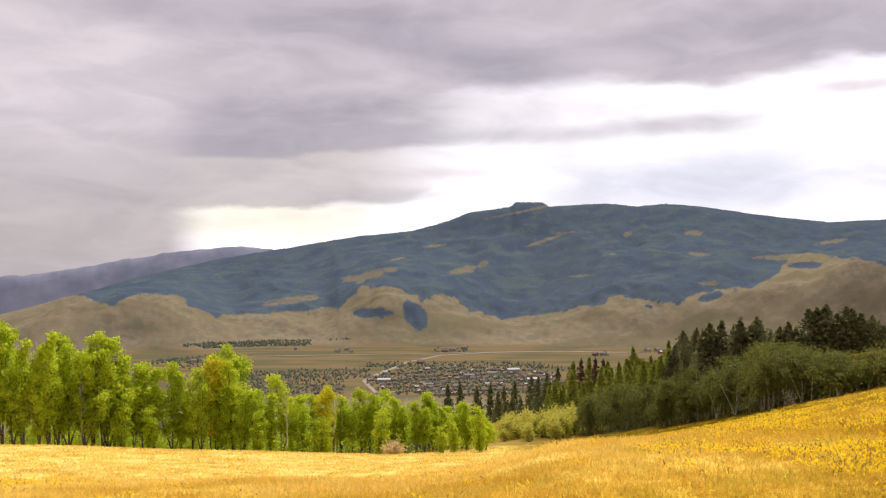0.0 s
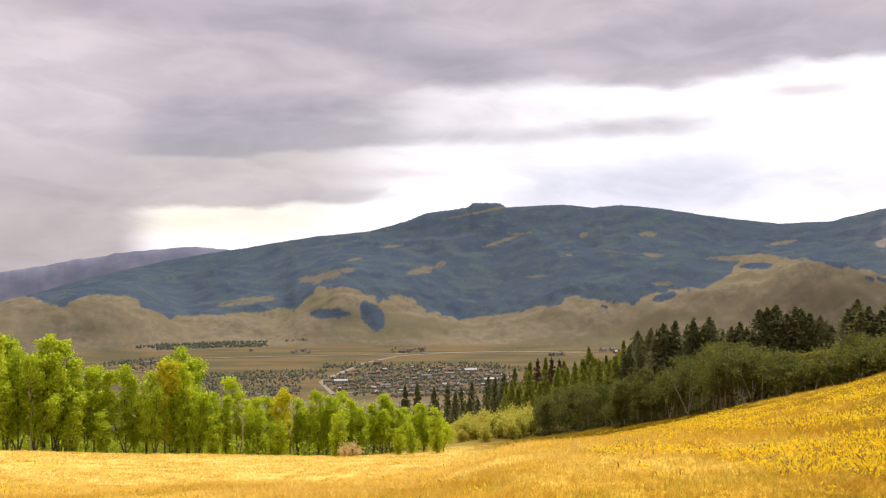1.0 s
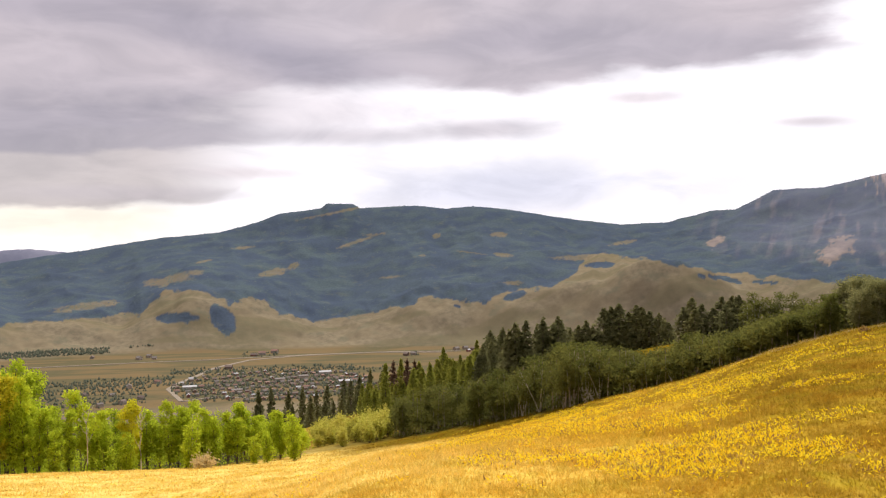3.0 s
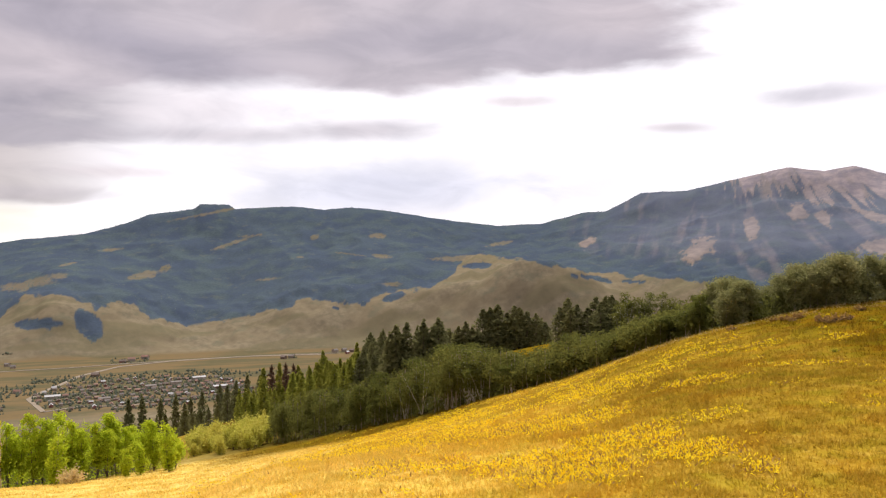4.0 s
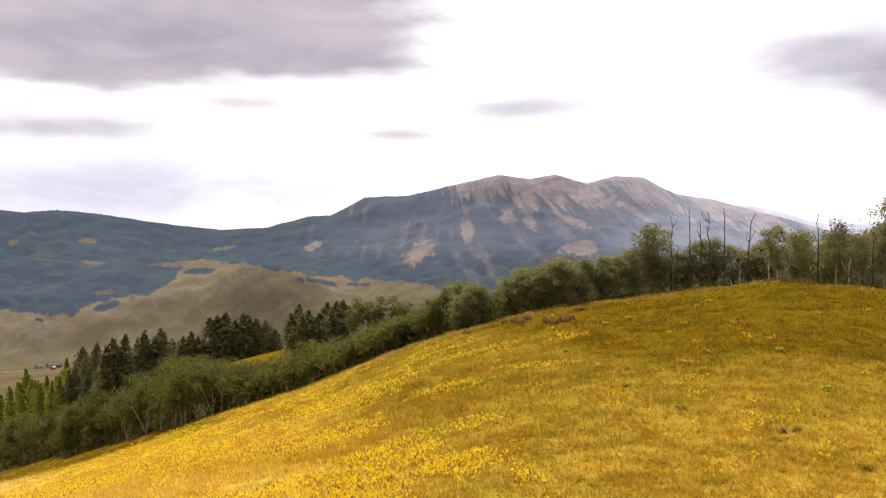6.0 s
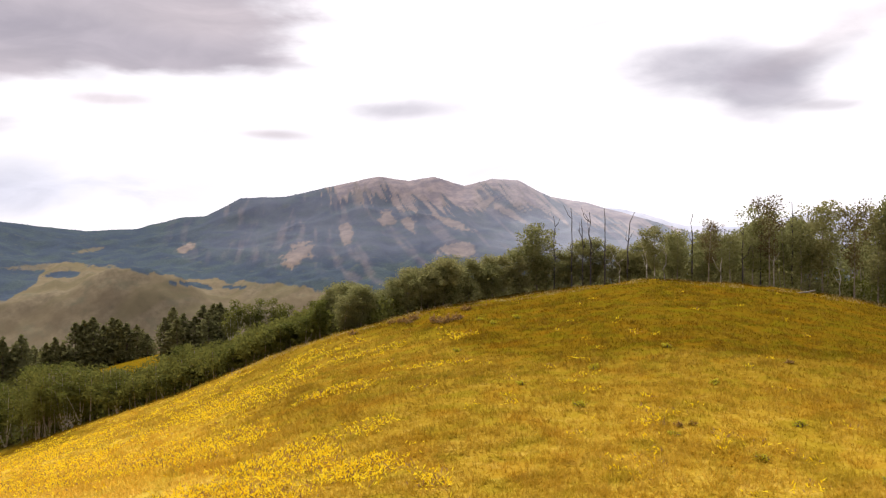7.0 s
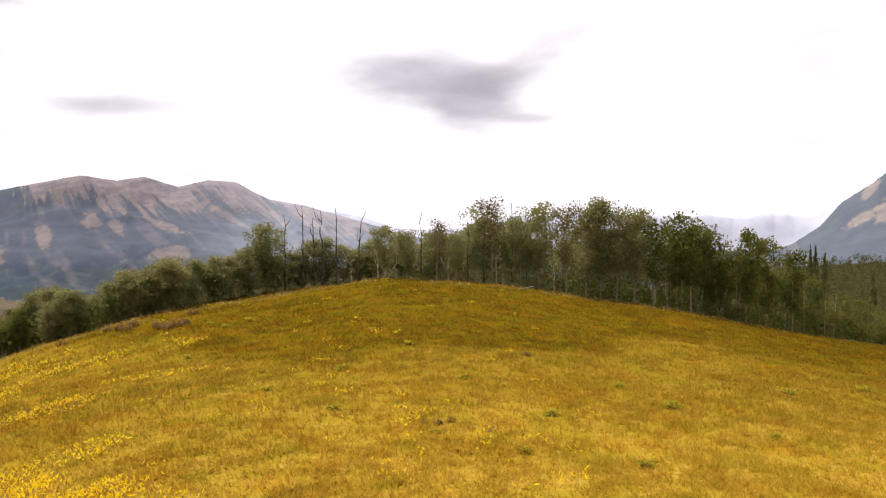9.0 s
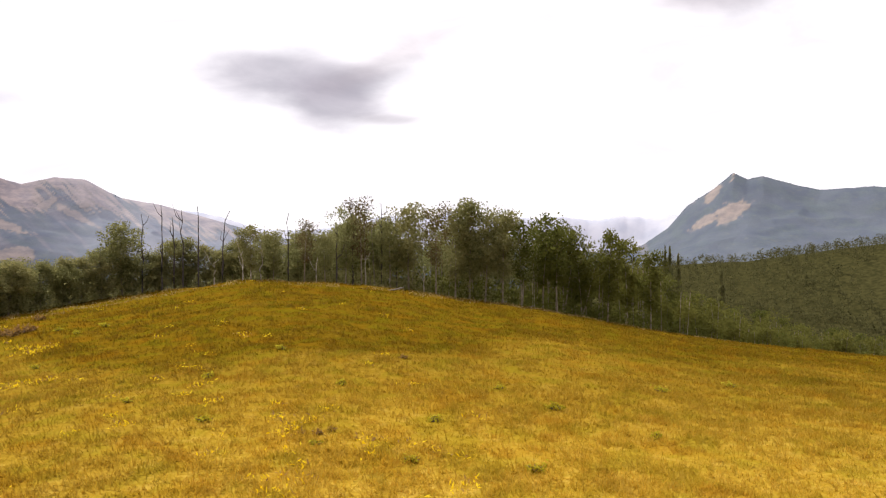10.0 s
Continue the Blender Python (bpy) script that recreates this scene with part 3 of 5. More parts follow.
def covers(x, y, z):
    """Shares of forest, rock, green pasture; meadow painted in shade, far slope, straw meadow, haze and more at places
    of the land.
    """
    a = (np.degrees(np.arctan2(x, y)) + 34) % 360 - 34
    r = np.hypot(x, y)
    e = np.degrees(np.arctan2(z, r))
    wob = 0.8 * (fbm(a * 1.3, e * 2.6, 4, 31) - 0.5) + 0.6 * (fbm(a * 5.5, e * 9, 3, 33) - 0.5)
    lean = np.interp(a, [36, 44, 60, 84, 90], [-0.25, 0.9, 1.3, 1.3, -0.9])
    finger = fbm((a + lean * e) * 1.5, e * 0.5, 3, 71) - 0.5 + 0.6 * (fbm((a + lean * e) * 5.0, e * 1.4, 3, 72) - 0.5)
    hill = step(r, 2870, 2930)
    wild = step(e - turn(a, TREELINE) + 0.7 * (fbm(a * 1.3, e * 2.6, 4, 31) - 0.5) + 0.12 * (fbm(a * 5.5, e * 9, 3, 33) - 0.5), -0.1, 0.1)
    wild = wild * (1 - 0.66 * blobs(CLEARINGS, a, e, 1.1 * wob, 0.6)) * (1 - 0.22 * step(fbm(a * 1.1, e * 4.2, 4, 51), 0.64, 0.7))
    wild = np.maximum(wild, blobs(COPSES, a, e, wob * 0.7, 0.85) * step(r, 2300, 2400))
    above = e - turn(a, ROCKLINE)
    streak = step(fbm((a + lean * e) * 3.4, e * 0.55, 3, 75) + 0.16 * above, 0.50, 0.60) * step(above, -1.7, -0.4) * (a < 86) * step(a, 39, 42)
    rock = np.maximum(0.64 * blobs(SCREE, a, e, 1.2 * wob + 0.8 * finger, 0.6), np.maximum(step(above + 3.0 * finger, -0.3, 0.5), 0.8 * streak) * (r < 4700)) * hill
    # share of painted haze on the farthest ranges
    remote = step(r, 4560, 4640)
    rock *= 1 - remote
    # thin woods on the stony high slopes, lifting their colour as haze would
    thin = hill * step(a, 27, 33) * (1 - step(a, 86, 88)) * step(e - turn(a, TREELINE), 0.6, 2.2) * 0.3 * step(fbm((a + lean * e) * 2.2, e * 0.7, 4, 73), 0.52, 0.72)
    forest = wild * np.maximum(hill, step(r, 2300, 2400)) * (1 - rock)
    # wooded middle ridge and the slopes under the brow
    ridge = step(r, 170, 260) * (1 - step(r, 1500, 1700)) * step(a, 74, 80) * (1 - blobs([(100, -2.6, 2.2, 1.5, 0)], a, e, wob))
    green = 0.85 * step(r, 1950, 2050) * (1 - hill)
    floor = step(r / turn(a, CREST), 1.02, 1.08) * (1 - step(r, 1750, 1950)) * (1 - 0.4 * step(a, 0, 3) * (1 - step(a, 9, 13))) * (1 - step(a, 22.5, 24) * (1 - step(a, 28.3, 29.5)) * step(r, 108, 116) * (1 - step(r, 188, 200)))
    # cloud shade over the hillside, laid into the grass cover with noisy edges
    edge = turn(a, SHADE_FROM) * (1 + 1.1 * (fbm(x / 12, y / 12, 3, 61) - 0.5))
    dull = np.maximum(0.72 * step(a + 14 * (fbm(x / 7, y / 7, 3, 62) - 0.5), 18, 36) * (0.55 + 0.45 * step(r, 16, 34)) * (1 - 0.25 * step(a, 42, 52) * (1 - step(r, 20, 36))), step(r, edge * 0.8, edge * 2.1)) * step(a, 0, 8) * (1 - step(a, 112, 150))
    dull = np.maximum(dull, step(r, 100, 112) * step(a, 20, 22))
    # shade along the edge of the wood, painted as rusty grass
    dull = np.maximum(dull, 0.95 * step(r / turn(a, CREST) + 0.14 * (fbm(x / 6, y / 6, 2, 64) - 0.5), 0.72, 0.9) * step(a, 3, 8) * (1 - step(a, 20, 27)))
    far = step(r, 300, 480)
    # the haze colour is laid thinly over the high peaks as well
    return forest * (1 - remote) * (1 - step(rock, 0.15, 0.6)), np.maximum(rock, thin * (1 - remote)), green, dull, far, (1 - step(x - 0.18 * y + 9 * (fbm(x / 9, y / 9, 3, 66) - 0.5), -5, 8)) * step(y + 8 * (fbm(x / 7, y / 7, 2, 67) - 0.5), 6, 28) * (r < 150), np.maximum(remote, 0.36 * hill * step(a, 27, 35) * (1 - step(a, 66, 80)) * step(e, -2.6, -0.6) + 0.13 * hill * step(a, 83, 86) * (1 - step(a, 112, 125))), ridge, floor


def build_land():
    # near rings carry every fourth heading, the mountains all of them; the seam joins the two
    n, k = LAND_X.shape
    far = int(np.searchsorted(RINGS, 2400))
    some = np.concatenate([np.arange(0, 1600, 4), np.arange(1600, n)])
    index = np.full((n, k), -1)
    index[:, far:] = np.arange(n * (k - far)).reshape(n, -1)
    index[some, :far] = n * (k - far) + np.arange(len(some) * far).reshape(len(some), -1)
    used = index >= 0
    order = np.argsort(index[used])
    co = np.stack([LAND_X[used], LAND_Y[used], LAND_Z[used]], 1)[order]
    hub = len(co)
    co = np.vstack([co, [0, 0, -4.4]])
    after = np.roll(some, -1)
    faces = []
    for rows, nexts, j0, j1 in ((some, after, 0, far - 1), (np.arange(n), np.roll(np.arange(n), -1), far, k - 1)):
        grid, jump = index[rows], index[nexts]
        faces.append(np.stack([grid[:, j0:j1], grid[:, j0 + 1:j1 + 1], jump[:, j0 + 1:j1 + 1], jump[:, j0:j1]], -1).reshape(-1, 4))
    quads = np.concatenate(faces)
    seam = []
    for p, q in zip(some, after):
        between = [index[h % n, far] for h in range(p, (q if q > p else n) + 1)]
        seam.append([index[p, far - 1], *between, index[q, far - 1]])
    tris = np.stack([np.full(len(some), hub), index[some, 0], index[after, 0]], 1)
    sizes = np.concatenate([np.full(len(quads), 4), [len(f) for f in seam], np.full(len(tris), 3)])
    loops = np.concatenate([quads.ravel(), np.concatenate(seam), tris.ravel()])
    me = bpy.data.meshes.new("ground")
    me.vertices.add(len(co))
    me.vertices.foreach_set("co", co.ravel())
    me.loops.add(len(loops))
    me.loops.foreach_set("vertex_index", loops.astype(np.int32))
    me.polygons.add(len(sizes))
    me.polygons.foreach_set("loop_start", (np.cumsum(sizes) - sizes).astype(np.int32))
    me.update(calc_edges=True)
    me.polygons.foreach_set("use_smooth", np.ones(len(me.polygons), bool))
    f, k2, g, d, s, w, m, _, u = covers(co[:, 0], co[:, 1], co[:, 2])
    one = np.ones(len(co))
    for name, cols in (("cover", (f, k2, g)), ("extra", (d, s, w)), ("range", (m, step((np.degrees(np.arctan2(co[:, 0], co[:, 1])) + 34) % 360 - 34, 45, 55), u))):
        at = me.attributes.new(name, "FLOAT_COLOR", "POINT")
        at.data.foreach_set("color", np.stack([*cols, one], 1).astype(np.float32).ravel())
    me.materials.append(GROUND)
    ob = new("ground", me)
    return tagged(ob, "golden dry hillside meadow falling to a valley below wooded mountains", "ground", kind="structure")


land = build_land()

# ---- plants ----
def mesh_of(name, verts, faces, mats, index=None, smooth=False):
    me = bpy.data.meshes.new(name)
    me.from_pydata([tuple(v) for v in verts], [], [tuple(f) for f in faces])
    for m in mats:
        me.materials.append(m)
    if index is not None:
        me.polygons.foreach_set("material_index", np.asarray(index, np.int32))
    if smooth:
        me.polygons.foreach_set("use_smooth", np.ones(len(me.polygons), bool))
    me.update()
    return me


def fast_mesh(name, verts, size, mat):
    """Many separate faces of the same number of corners, from one array of corners."""
    verts = np.asarray(verts, np.float32).reshape(-1, 3)
    me = bpy.data.meshes.new(name)
    count = len(verts) // size
    me.vertices.add(len(verts))
    me.vertices.foreach_set("co", verts.ravel())
    me.loops.add(len(verts))
    me.loops.foreach_set("vertex_index", np.arange(len(verts), dtype=np.int32))
    me.polygons.add(count)
    me.polygons.foreach_set("loop_start", (np.arange(count) * size).astype(np.int32))
    me.update(calc_edges=True)
    me.materials.append(mat)
    return me


def child(name, me, parent, label=""):
    ob = new(name, me)
    ob.parent = parent
    return tagged(ob, label)


def tube(verts, faces, points, radii, sides):
    """A tapered tube along points."""
    start = len(verts)
    for k, (p, r) in enumerate(zip(points, radii)):
        ahead = Vector(points[min(k + 1, len(points) - 1)]) - Vector(points[max(k - 1, 0)])
        q = ahead.to_track_quat("Z", "Y")
        for s in range(sides):
            w = 2 * math.pi * s / sides
            verts.append(Vector(p) + q @ Vector((math.cos(w) * r, math.sin(w) * r, 0)))
    for k in range(len(points) - 1):
        for s in range(sides):
            a, b = start + k * sides + s, start + k * sides + (s + 1) % sides
            faces.append((a, b, b + sides, a + sides))
    faces.append(tuple(start + (len(points) - 1) * sides + s for s in range(sides)))


def leaf_quads(rng, centres, size, flat=0.0):
    """Three-cornered leaves round centres, turned at random."""
    c = np.asarray(centres, float)
    n = len(c)
    u = rng.normal(size=(n, 3))
    u /= np.linalg.norm(u, axis=1)[:, None]
    v = np.cross(u, rng.normal(size=(n, 3)))
    v /= np.linalg.norm(v, axis=1)[:, None]
    if flat:
        u[:, 2] *= 1 - flat
        v[:, 2] *= 1 - flat
    s = (size * rng.uniform(0.6, 1.25, n))[:, None]
    return np.stack([c - u * s, c + u * s * 0.7 + v * s * 0.8, c + u * s * 0.7 - v * s * 0.8], 1).reshape(-1, 3)


def aspen_meshes(seed, tall, wide, bare, leaves, size, leaf_mat, bark, stems=1, low=0.0):
    """Trunk with limbs, and crown, of one aspen; low: share of leaves on sprouts round the foot."""
    rng = np.random.default_rng(seed)
    tv, tf, tips = [], [], []
    for k in range(stems):
        h = tall * (1 if k == 0 else rng.uniform(0.55, 0.85))
        lean = rng.normal(0, 0.03 if k == 0 else 0.2, 2)
        pts, rad = [], []
        base = 0.008 * tall + 0.02
        sway = rng.uniform(0, 1.5)
        for s in np.linspace(0, 1, 9):
            z = s * h
            bend = 0.12 * (math.sin(3 * s + sway) - math.sin(sway))
            pts.append((lean[0] * z + bend * 0.7, lean[1] * z - bend * 0.5, z - 0.25 * (s == 0)))
            rad.append(base * (1.25 if s == 0 else 1) * (1 - 0.86 * s))
        tube(tv, tf, pts, rad, 6)
        arr = np.array(pts)
        count = int((18 + tall) * (1 if k == 0 else 0.6))
        for m in range(count):
            s = bare + (0.98 - bare) * (m + rng.uniform(0, 1)) / count
            i = min(int(s * 8), 7)
            p0 = arr[i] + (arr[i + 1] - arr[i]) * (s * 8 - i)
            w = rng.uniform(0, 2 * math.pi)
            shape = math.sin(math.pi * min(1, (1 - s) / (1 - bare) * 0.8 + 0.16)) ** 0.7
            reach = wide * shape * rng.uniform(0.5, 1.15)
            rise = rng.uniform(0.2, 0.75)
            way = np.array([math.cos(w), math.sin(w), rise])
            p1 = p0 + way * reach * 0.55 + rng.normal(0, 0.06, 3)
            p2 = p0 + way * reach + np.array([0, 0, 0.1 * reach])
            tube(tv, tf, [p0, p1, p2], [base * 0.33 * (1.1 - s), base * 0.2 * (1.1 - s), 0.008], 3)
            tips += [p2, p1 * 0.4 + p2 * 0.6, p1]
        tips += [arr[-1], arr[-1] * 0.7 + arr[-2] * 0.3, arr[-1] * 0.3 + arr[-2] * 0.7]
    tips = np.array(tips)
    pick = rng.integers(0, len(tips), leaves)
    spread = 0.36 * wide + 0.22
    ball = rng.normal(0, 1, (leaves, 3))
    ball *= (rng.uniform(0, 1, leaves) ** 0.4 / np.linalg.norm(ball, axis=1))[:, None]
    c = tips[pick] + ball * np.array([spread, spread, spread * 0.85])
    foot = int(leaves * low)
    if foot:
        c[:foot] = rng.normal(0, 1, (foot, 3)) * np.array([wide * 0.5, wide * 0.5, 0.0]) + np.array([0, 0, 1]) * rng.uniform(0, tall * 0.45, (foot, 1))
    crown = fast_mesh("crown", leaf_quads(rng, c, size), 3, leaf_mat)
    return mesh_of("trunk", tv, tf, [bark], smooth=True), crown, float(np.percentile(c[:, 2], 99.3))


def place_tree(name, meshes, x, y, tall, scale, spin, label, category, group, tilt=(0, 0), sink=0.05):
    """One tree standing on the land, scaled to its height."""
    top = new(name)
    top.matrix_basis = pose(x, y, float(height(x, y)[0]) - sink, tilt[0], tilt[1], spin) @ Matrix.Diagonal((scale[0], scale[0], scale[1], 1))
    for part_name, me in meshes:
        child(part_name, me, top)
    return tagged(top, label, category, group)


def spruce_meshes(seed, tall, wide, rows, mat, bark, full=2.1):
    """A spruce: trunk and whorls of drooping boughs of needle sprays."""
    rng = np.random.default_rng(seed)
    tv, tf = [], []
    tube(tv, tf, [(0, 0, -0.3), (0.03, 0, tall * 0.5), (0, 0, tall)], [0.02 * tall, 0.011 * tall, 0.01], 6)
    centres = []
    for k in range(rows):
        s = (k + rng.uniform(0, 0.6)) / rows
        level = tall * (0.04 + 0.95 * s)
        reach = wide * (1 - s ** full) ** 0.9 * rng.uniform(0.7, 1.15) * (0.8 + 0.2 * min(1, s * 5)) + 0.1
        boughs = rng.integers(6, 9)
        for w in rng.uniform(0, 2 * math.pi) + np.arange(boughs) * 2 * math.pi / boughs + rng.normal(0, 0.25, boughs):
            if rng.random() < 0.1:
                continue
            r = reach * rng.uniform(0.5, 1.15)
            z = level + rng.normal(0, 0.5) * tall / rows
            sag = rng.uniform(0.0, 0.4)
            for f in rng.uniform(0.15, 1, 6) ** 0.7:
                out = r * f
                side = rng.normal(0, 0.16) * r * (1.2 - 0.6 * f)
                centres.append((math.cos(w) * out - math.sin(w) * side, math.sin(w) * out + math.cos(w) * side, z - sag * out * f + rng.normal(0, 0.16)))
    crown = leaf_quads(rng, np.array(centres), 0.36)
    return mesh_of("trunk", tv, tf, [bark], smooth=True), fast_mesh("crown", crown, 3, mat)


# ---- aspens below the meadow, sunlight put into their leaf colour ----
rnd = random.Random(7)


def polar(a, r):
    return r * math.sin(radians(a)), r * math.cos(radians(a))


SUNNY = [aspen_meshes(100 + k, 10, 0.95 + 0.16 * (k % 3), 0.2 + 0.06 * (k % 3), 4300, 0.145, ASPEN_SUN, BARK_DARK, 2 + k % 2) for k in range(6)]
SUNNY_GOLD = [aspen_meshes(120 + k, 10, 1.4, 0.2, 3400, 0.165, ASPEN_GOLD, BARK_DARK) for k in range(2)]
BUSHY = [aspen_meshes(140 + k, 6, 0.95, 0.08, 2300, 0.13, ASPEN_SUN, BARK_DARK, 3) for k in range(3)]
# heading, distance, height of the tree's top
LEFT = [(-29.5, 103, -10.5), (-28.2, 105, -11.5), (-26.9, 103, -10.4), (-25.8, 103, -12), (-24.4, 104, -11.5), (-23.3, 104, -13.3), (-21.9, 105, -12.2), (-21.1, 105, -13.9), (-20.3, 105, -12.8),
        (-19.1, 106, -16.1), (-17.3, 106, -16.1), (-16.1, 106, -16.9), (-15, 107, -15.8), (-13.6, 107, -16.2), (-12.3, 108, -19.8), (-10.5, 108, -18.5),
        (-9.2, 108, -23.3), (-7.7, 109, -19.8), (-6.7, 109, -21.5), (-5.4, 109, -20.4), (-4.4, 110, -21.3), (-3.1, 110, -21.8), (-1.8, 110, -21.9),
        (-0.7, 111, -21.6), (0, 111, -23.1), (1.5, 111, -22.6), (2.8, 112, -24.7)]


def aspen(variants, kind, x, y, top_z, mesh_height, label, group, slim=1.0, tilt=(0, 0)):
    ground = float(height(x, y)[0])
    tall = max(2.0, top_z - ground)
    t, c, reach = variants
    k = tall / reach
    place_tree("aspen", (("trunk", t), ("crown", c)), x, y, tall, (slim * (0.28 + 0.72 * k), k), rnd.uniform(0, 360), label, "aspen", group, tilt)


for a, r, z in LEFT:
    x, y = polar(a, r + rnd.uniform(-2, 2))
    gold = a in (-15, -7.7)
    aspen(rnd.choice(SUNNY_GOLD if gold else SUNNY), "aspen", x, y, z, 10.2, "yellowing aspen tree at the lower edge of the meadow" if gold else "green aspen tree coloured bright as in sun at the lower edge of the meadow", "aspens below the meadow")
for (a, r, z), (b, _, w) in zip(LEFT, LEFT[1:]):
    x, y = polar(a + (b - a) * rnd.uniform(0.35, 0.65), r + rnd.uniform(-1.5, 2.5))
    aspen(rnd.choice(SUNNY), "aspen", x, y, min(z, w) - rnd.uniform(0.2, 2.2), 10.2, "green aspen tree coloured bright as in sun at the lower edge of the meadow", "aspens below the meadow", rnd.uniform(0.85, 1.1))
for k in range(34):
    a = rnd.uniform(-31, 3.5)
    near = rnd.random() < 0.3
    x, y = polar(a, rnd.uniform(101.5, 105) if near else rnd.uniform(108, 124))
    g = float(height(x, y)[0])
    if near:
        aspen(rnd.choice(BUSHY), "aspen", x, y, g + rnd.uniform(3.0, 6.0), 6.2, "bushy young green aspen beside the meadow", "aspens below the meadow")
    else:
        cap = np.interp(a, [p[0] for p in LEFT], [p[2] for p in LEFT]) - rnd.uniform(0.3, 2.5)
        aspen(rnd.choice(SUNNY), "aspen", x, y, cap, 10.2, "green aspen tree behind the edge of the grove", "aspens below the meadow")

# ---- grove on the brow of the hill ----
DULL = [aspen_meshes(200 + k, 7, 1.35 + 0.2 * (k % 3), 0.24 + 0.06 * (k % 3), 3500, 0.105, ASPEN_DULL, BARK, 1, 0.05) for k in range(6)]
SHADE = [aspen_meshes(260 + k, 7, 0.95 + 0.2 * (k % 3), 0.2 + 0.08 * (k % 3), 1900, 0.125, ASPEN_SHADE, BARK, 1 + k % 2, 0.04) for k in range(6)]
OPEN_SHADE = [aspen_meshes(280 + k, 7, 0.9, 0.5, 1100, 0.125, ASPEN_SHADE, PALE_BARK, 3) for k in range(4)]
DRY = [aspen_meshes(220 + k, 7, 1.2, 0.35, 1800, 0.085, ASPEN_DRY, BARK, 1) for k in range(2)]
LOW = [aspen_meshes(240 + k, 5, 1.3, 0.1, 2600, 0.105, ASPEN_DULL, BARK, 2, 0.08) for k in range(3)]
GROVE = [(44.8, 67.6, -0.9), (45.9, 68.4, -1.1), (47.1, 69.1, -0.9), (48.2, 69.9, -0.95), (49.1, 70.6, -0.35), (50.4, 71.3, 1.5), (51.8, 72, -0.6),
         (53.4, 72.8, 0.3), (54.1, 73.1, 0.4), (55.3, 73.7, -0.15), (56.8, 74.4, 0.1), (57.8, 71, 1.4), (59.2, 72, 1), (61.1, 72, 1.9), (62.4, 72, 0.9), (63.7, 73, 1.9), (64.7, 73, 3.7), (66.5, 73, 2.1),
         (67.7, 73, 3.2), (69.4, 73, 3.2), (71.6, 74, 3.5), (72.6, 74, 2.8), (73.7, 74, 2.6), (75, 75, 1.8), (76.4, 77, 2.4), (77.8, 79, 1.7), (79, 80, 0.9),
         (80.7, 82, 1.1), (82, 84, 0.3), (83.5, 86, -0.8)]
EDGE = [(84.9, 98, -3.9), (86.6, 103, -5.7), (87.9, 106, -6.5), (89.2, 110, -7.8), (90.7, 114, -8.4), (92.1, 118, -9.7), (93.4, 122, -10.7), (95, 126, -11.4), (96.6, 131, -12.5), (97.9, 135, -13.2), (99.5, 138, -13.6)]
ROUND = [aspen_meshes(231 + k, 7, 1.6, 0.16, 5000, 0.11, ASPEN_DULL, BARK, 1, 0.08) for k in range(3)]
for a, r, z in GROVE + EDGE:
    x, y = polar(a, r)
    dry = a in (64.7, 69.4, 61.1)
    slim = 1.15 if a < 57 else 1.0
    aspen(ROUND[0] if a == 50.4 else rnd.choice(DRY if dry else (ROUND if a < 57 else DULL if a < 74 else SHADE)), "aspen", x, y, z, 7.1, "half-bare aspen with browning leaves on the hilltop" if dry else "grey-green aspen with a pale trunk on the brow of the hill", "aspens on the brow", slim)
for k in range(58):
    a = rnd.uniform(43, 100)
    rc = float(turn(a, CREST))
    rear = rnd.random() ** 0.8
    r = rc + 1.5 + rear * (26 if a > 62 else 9)
    x, y = polar(a, r)
    g = float(height(x, y)[0])
    cap = np.interp(a, [p[0] for p in GROVE + EDGE], [p[2] for p in GROVE + EDGE]) * r / (rc + 3) - 0.6
    if a > 62:
        aspen(rnd.choice(DULL if a < 74 else SHADE), "aspen", x, y, min(g + rnd.uniform(4.5, 8), cap), 7.1, "grey-green aspen with a pale trunk on the brow of the hill", "aspens on the brow")
    else:
        aspen(rnd.choice(LOW[:1] + ROUND), "aspen", x, y, min(g + rnd.uniform(2.6, 4.6), cap), 5.6, "low bushy aspen on the brow of the hill", "aspens on the brow")

# ---- strip of aspens shaded in colour, and spruces on the far side of the brow ----
STRIP = [(8.5, 150, -29), (9.6, 145.7, -26.9), (11.4, 138.5, -24.7), (13.2, 131.2, -23.1), (15, 120.3, -19.8), (16.8, 114, -17.5), (17.8, 110.8, -16.3), (19.1, 106.4, -14.3),
         (20.5, 101.3, -12.7), (22.4, 95.9, -12), (24.2, 92.2, -11.9), (25.7, 89.3, -11.9), (26.4, 87.9, -11.1), (27.2, 86.4, -10.4), (27.9, 85, -9.5), (29.7, 81.7, -8.9),
         (31.4, 75, -8.2), (33.3, 72, -7.2), (35.1, 68, -5.8), (36.1, 66.7, -3.9), (37.5, 65.8, -3), (39.3, 65.3, -2.7), (40.8, 65.3, -2.4), (42.2, 66.1, -1.8), (43.5, 66.8, -1.7), (44.8, 67.6, -0.9)]


def strip_top(a, r):
    """Height that the crowns of the strip reach at a place."""
    far, top = (np.interp(a, [p[0] for p in STRIP], [p[k] for p in STRIP]) for k in (1, 2))
    return 0.5 + (top - 0.5) * r / far


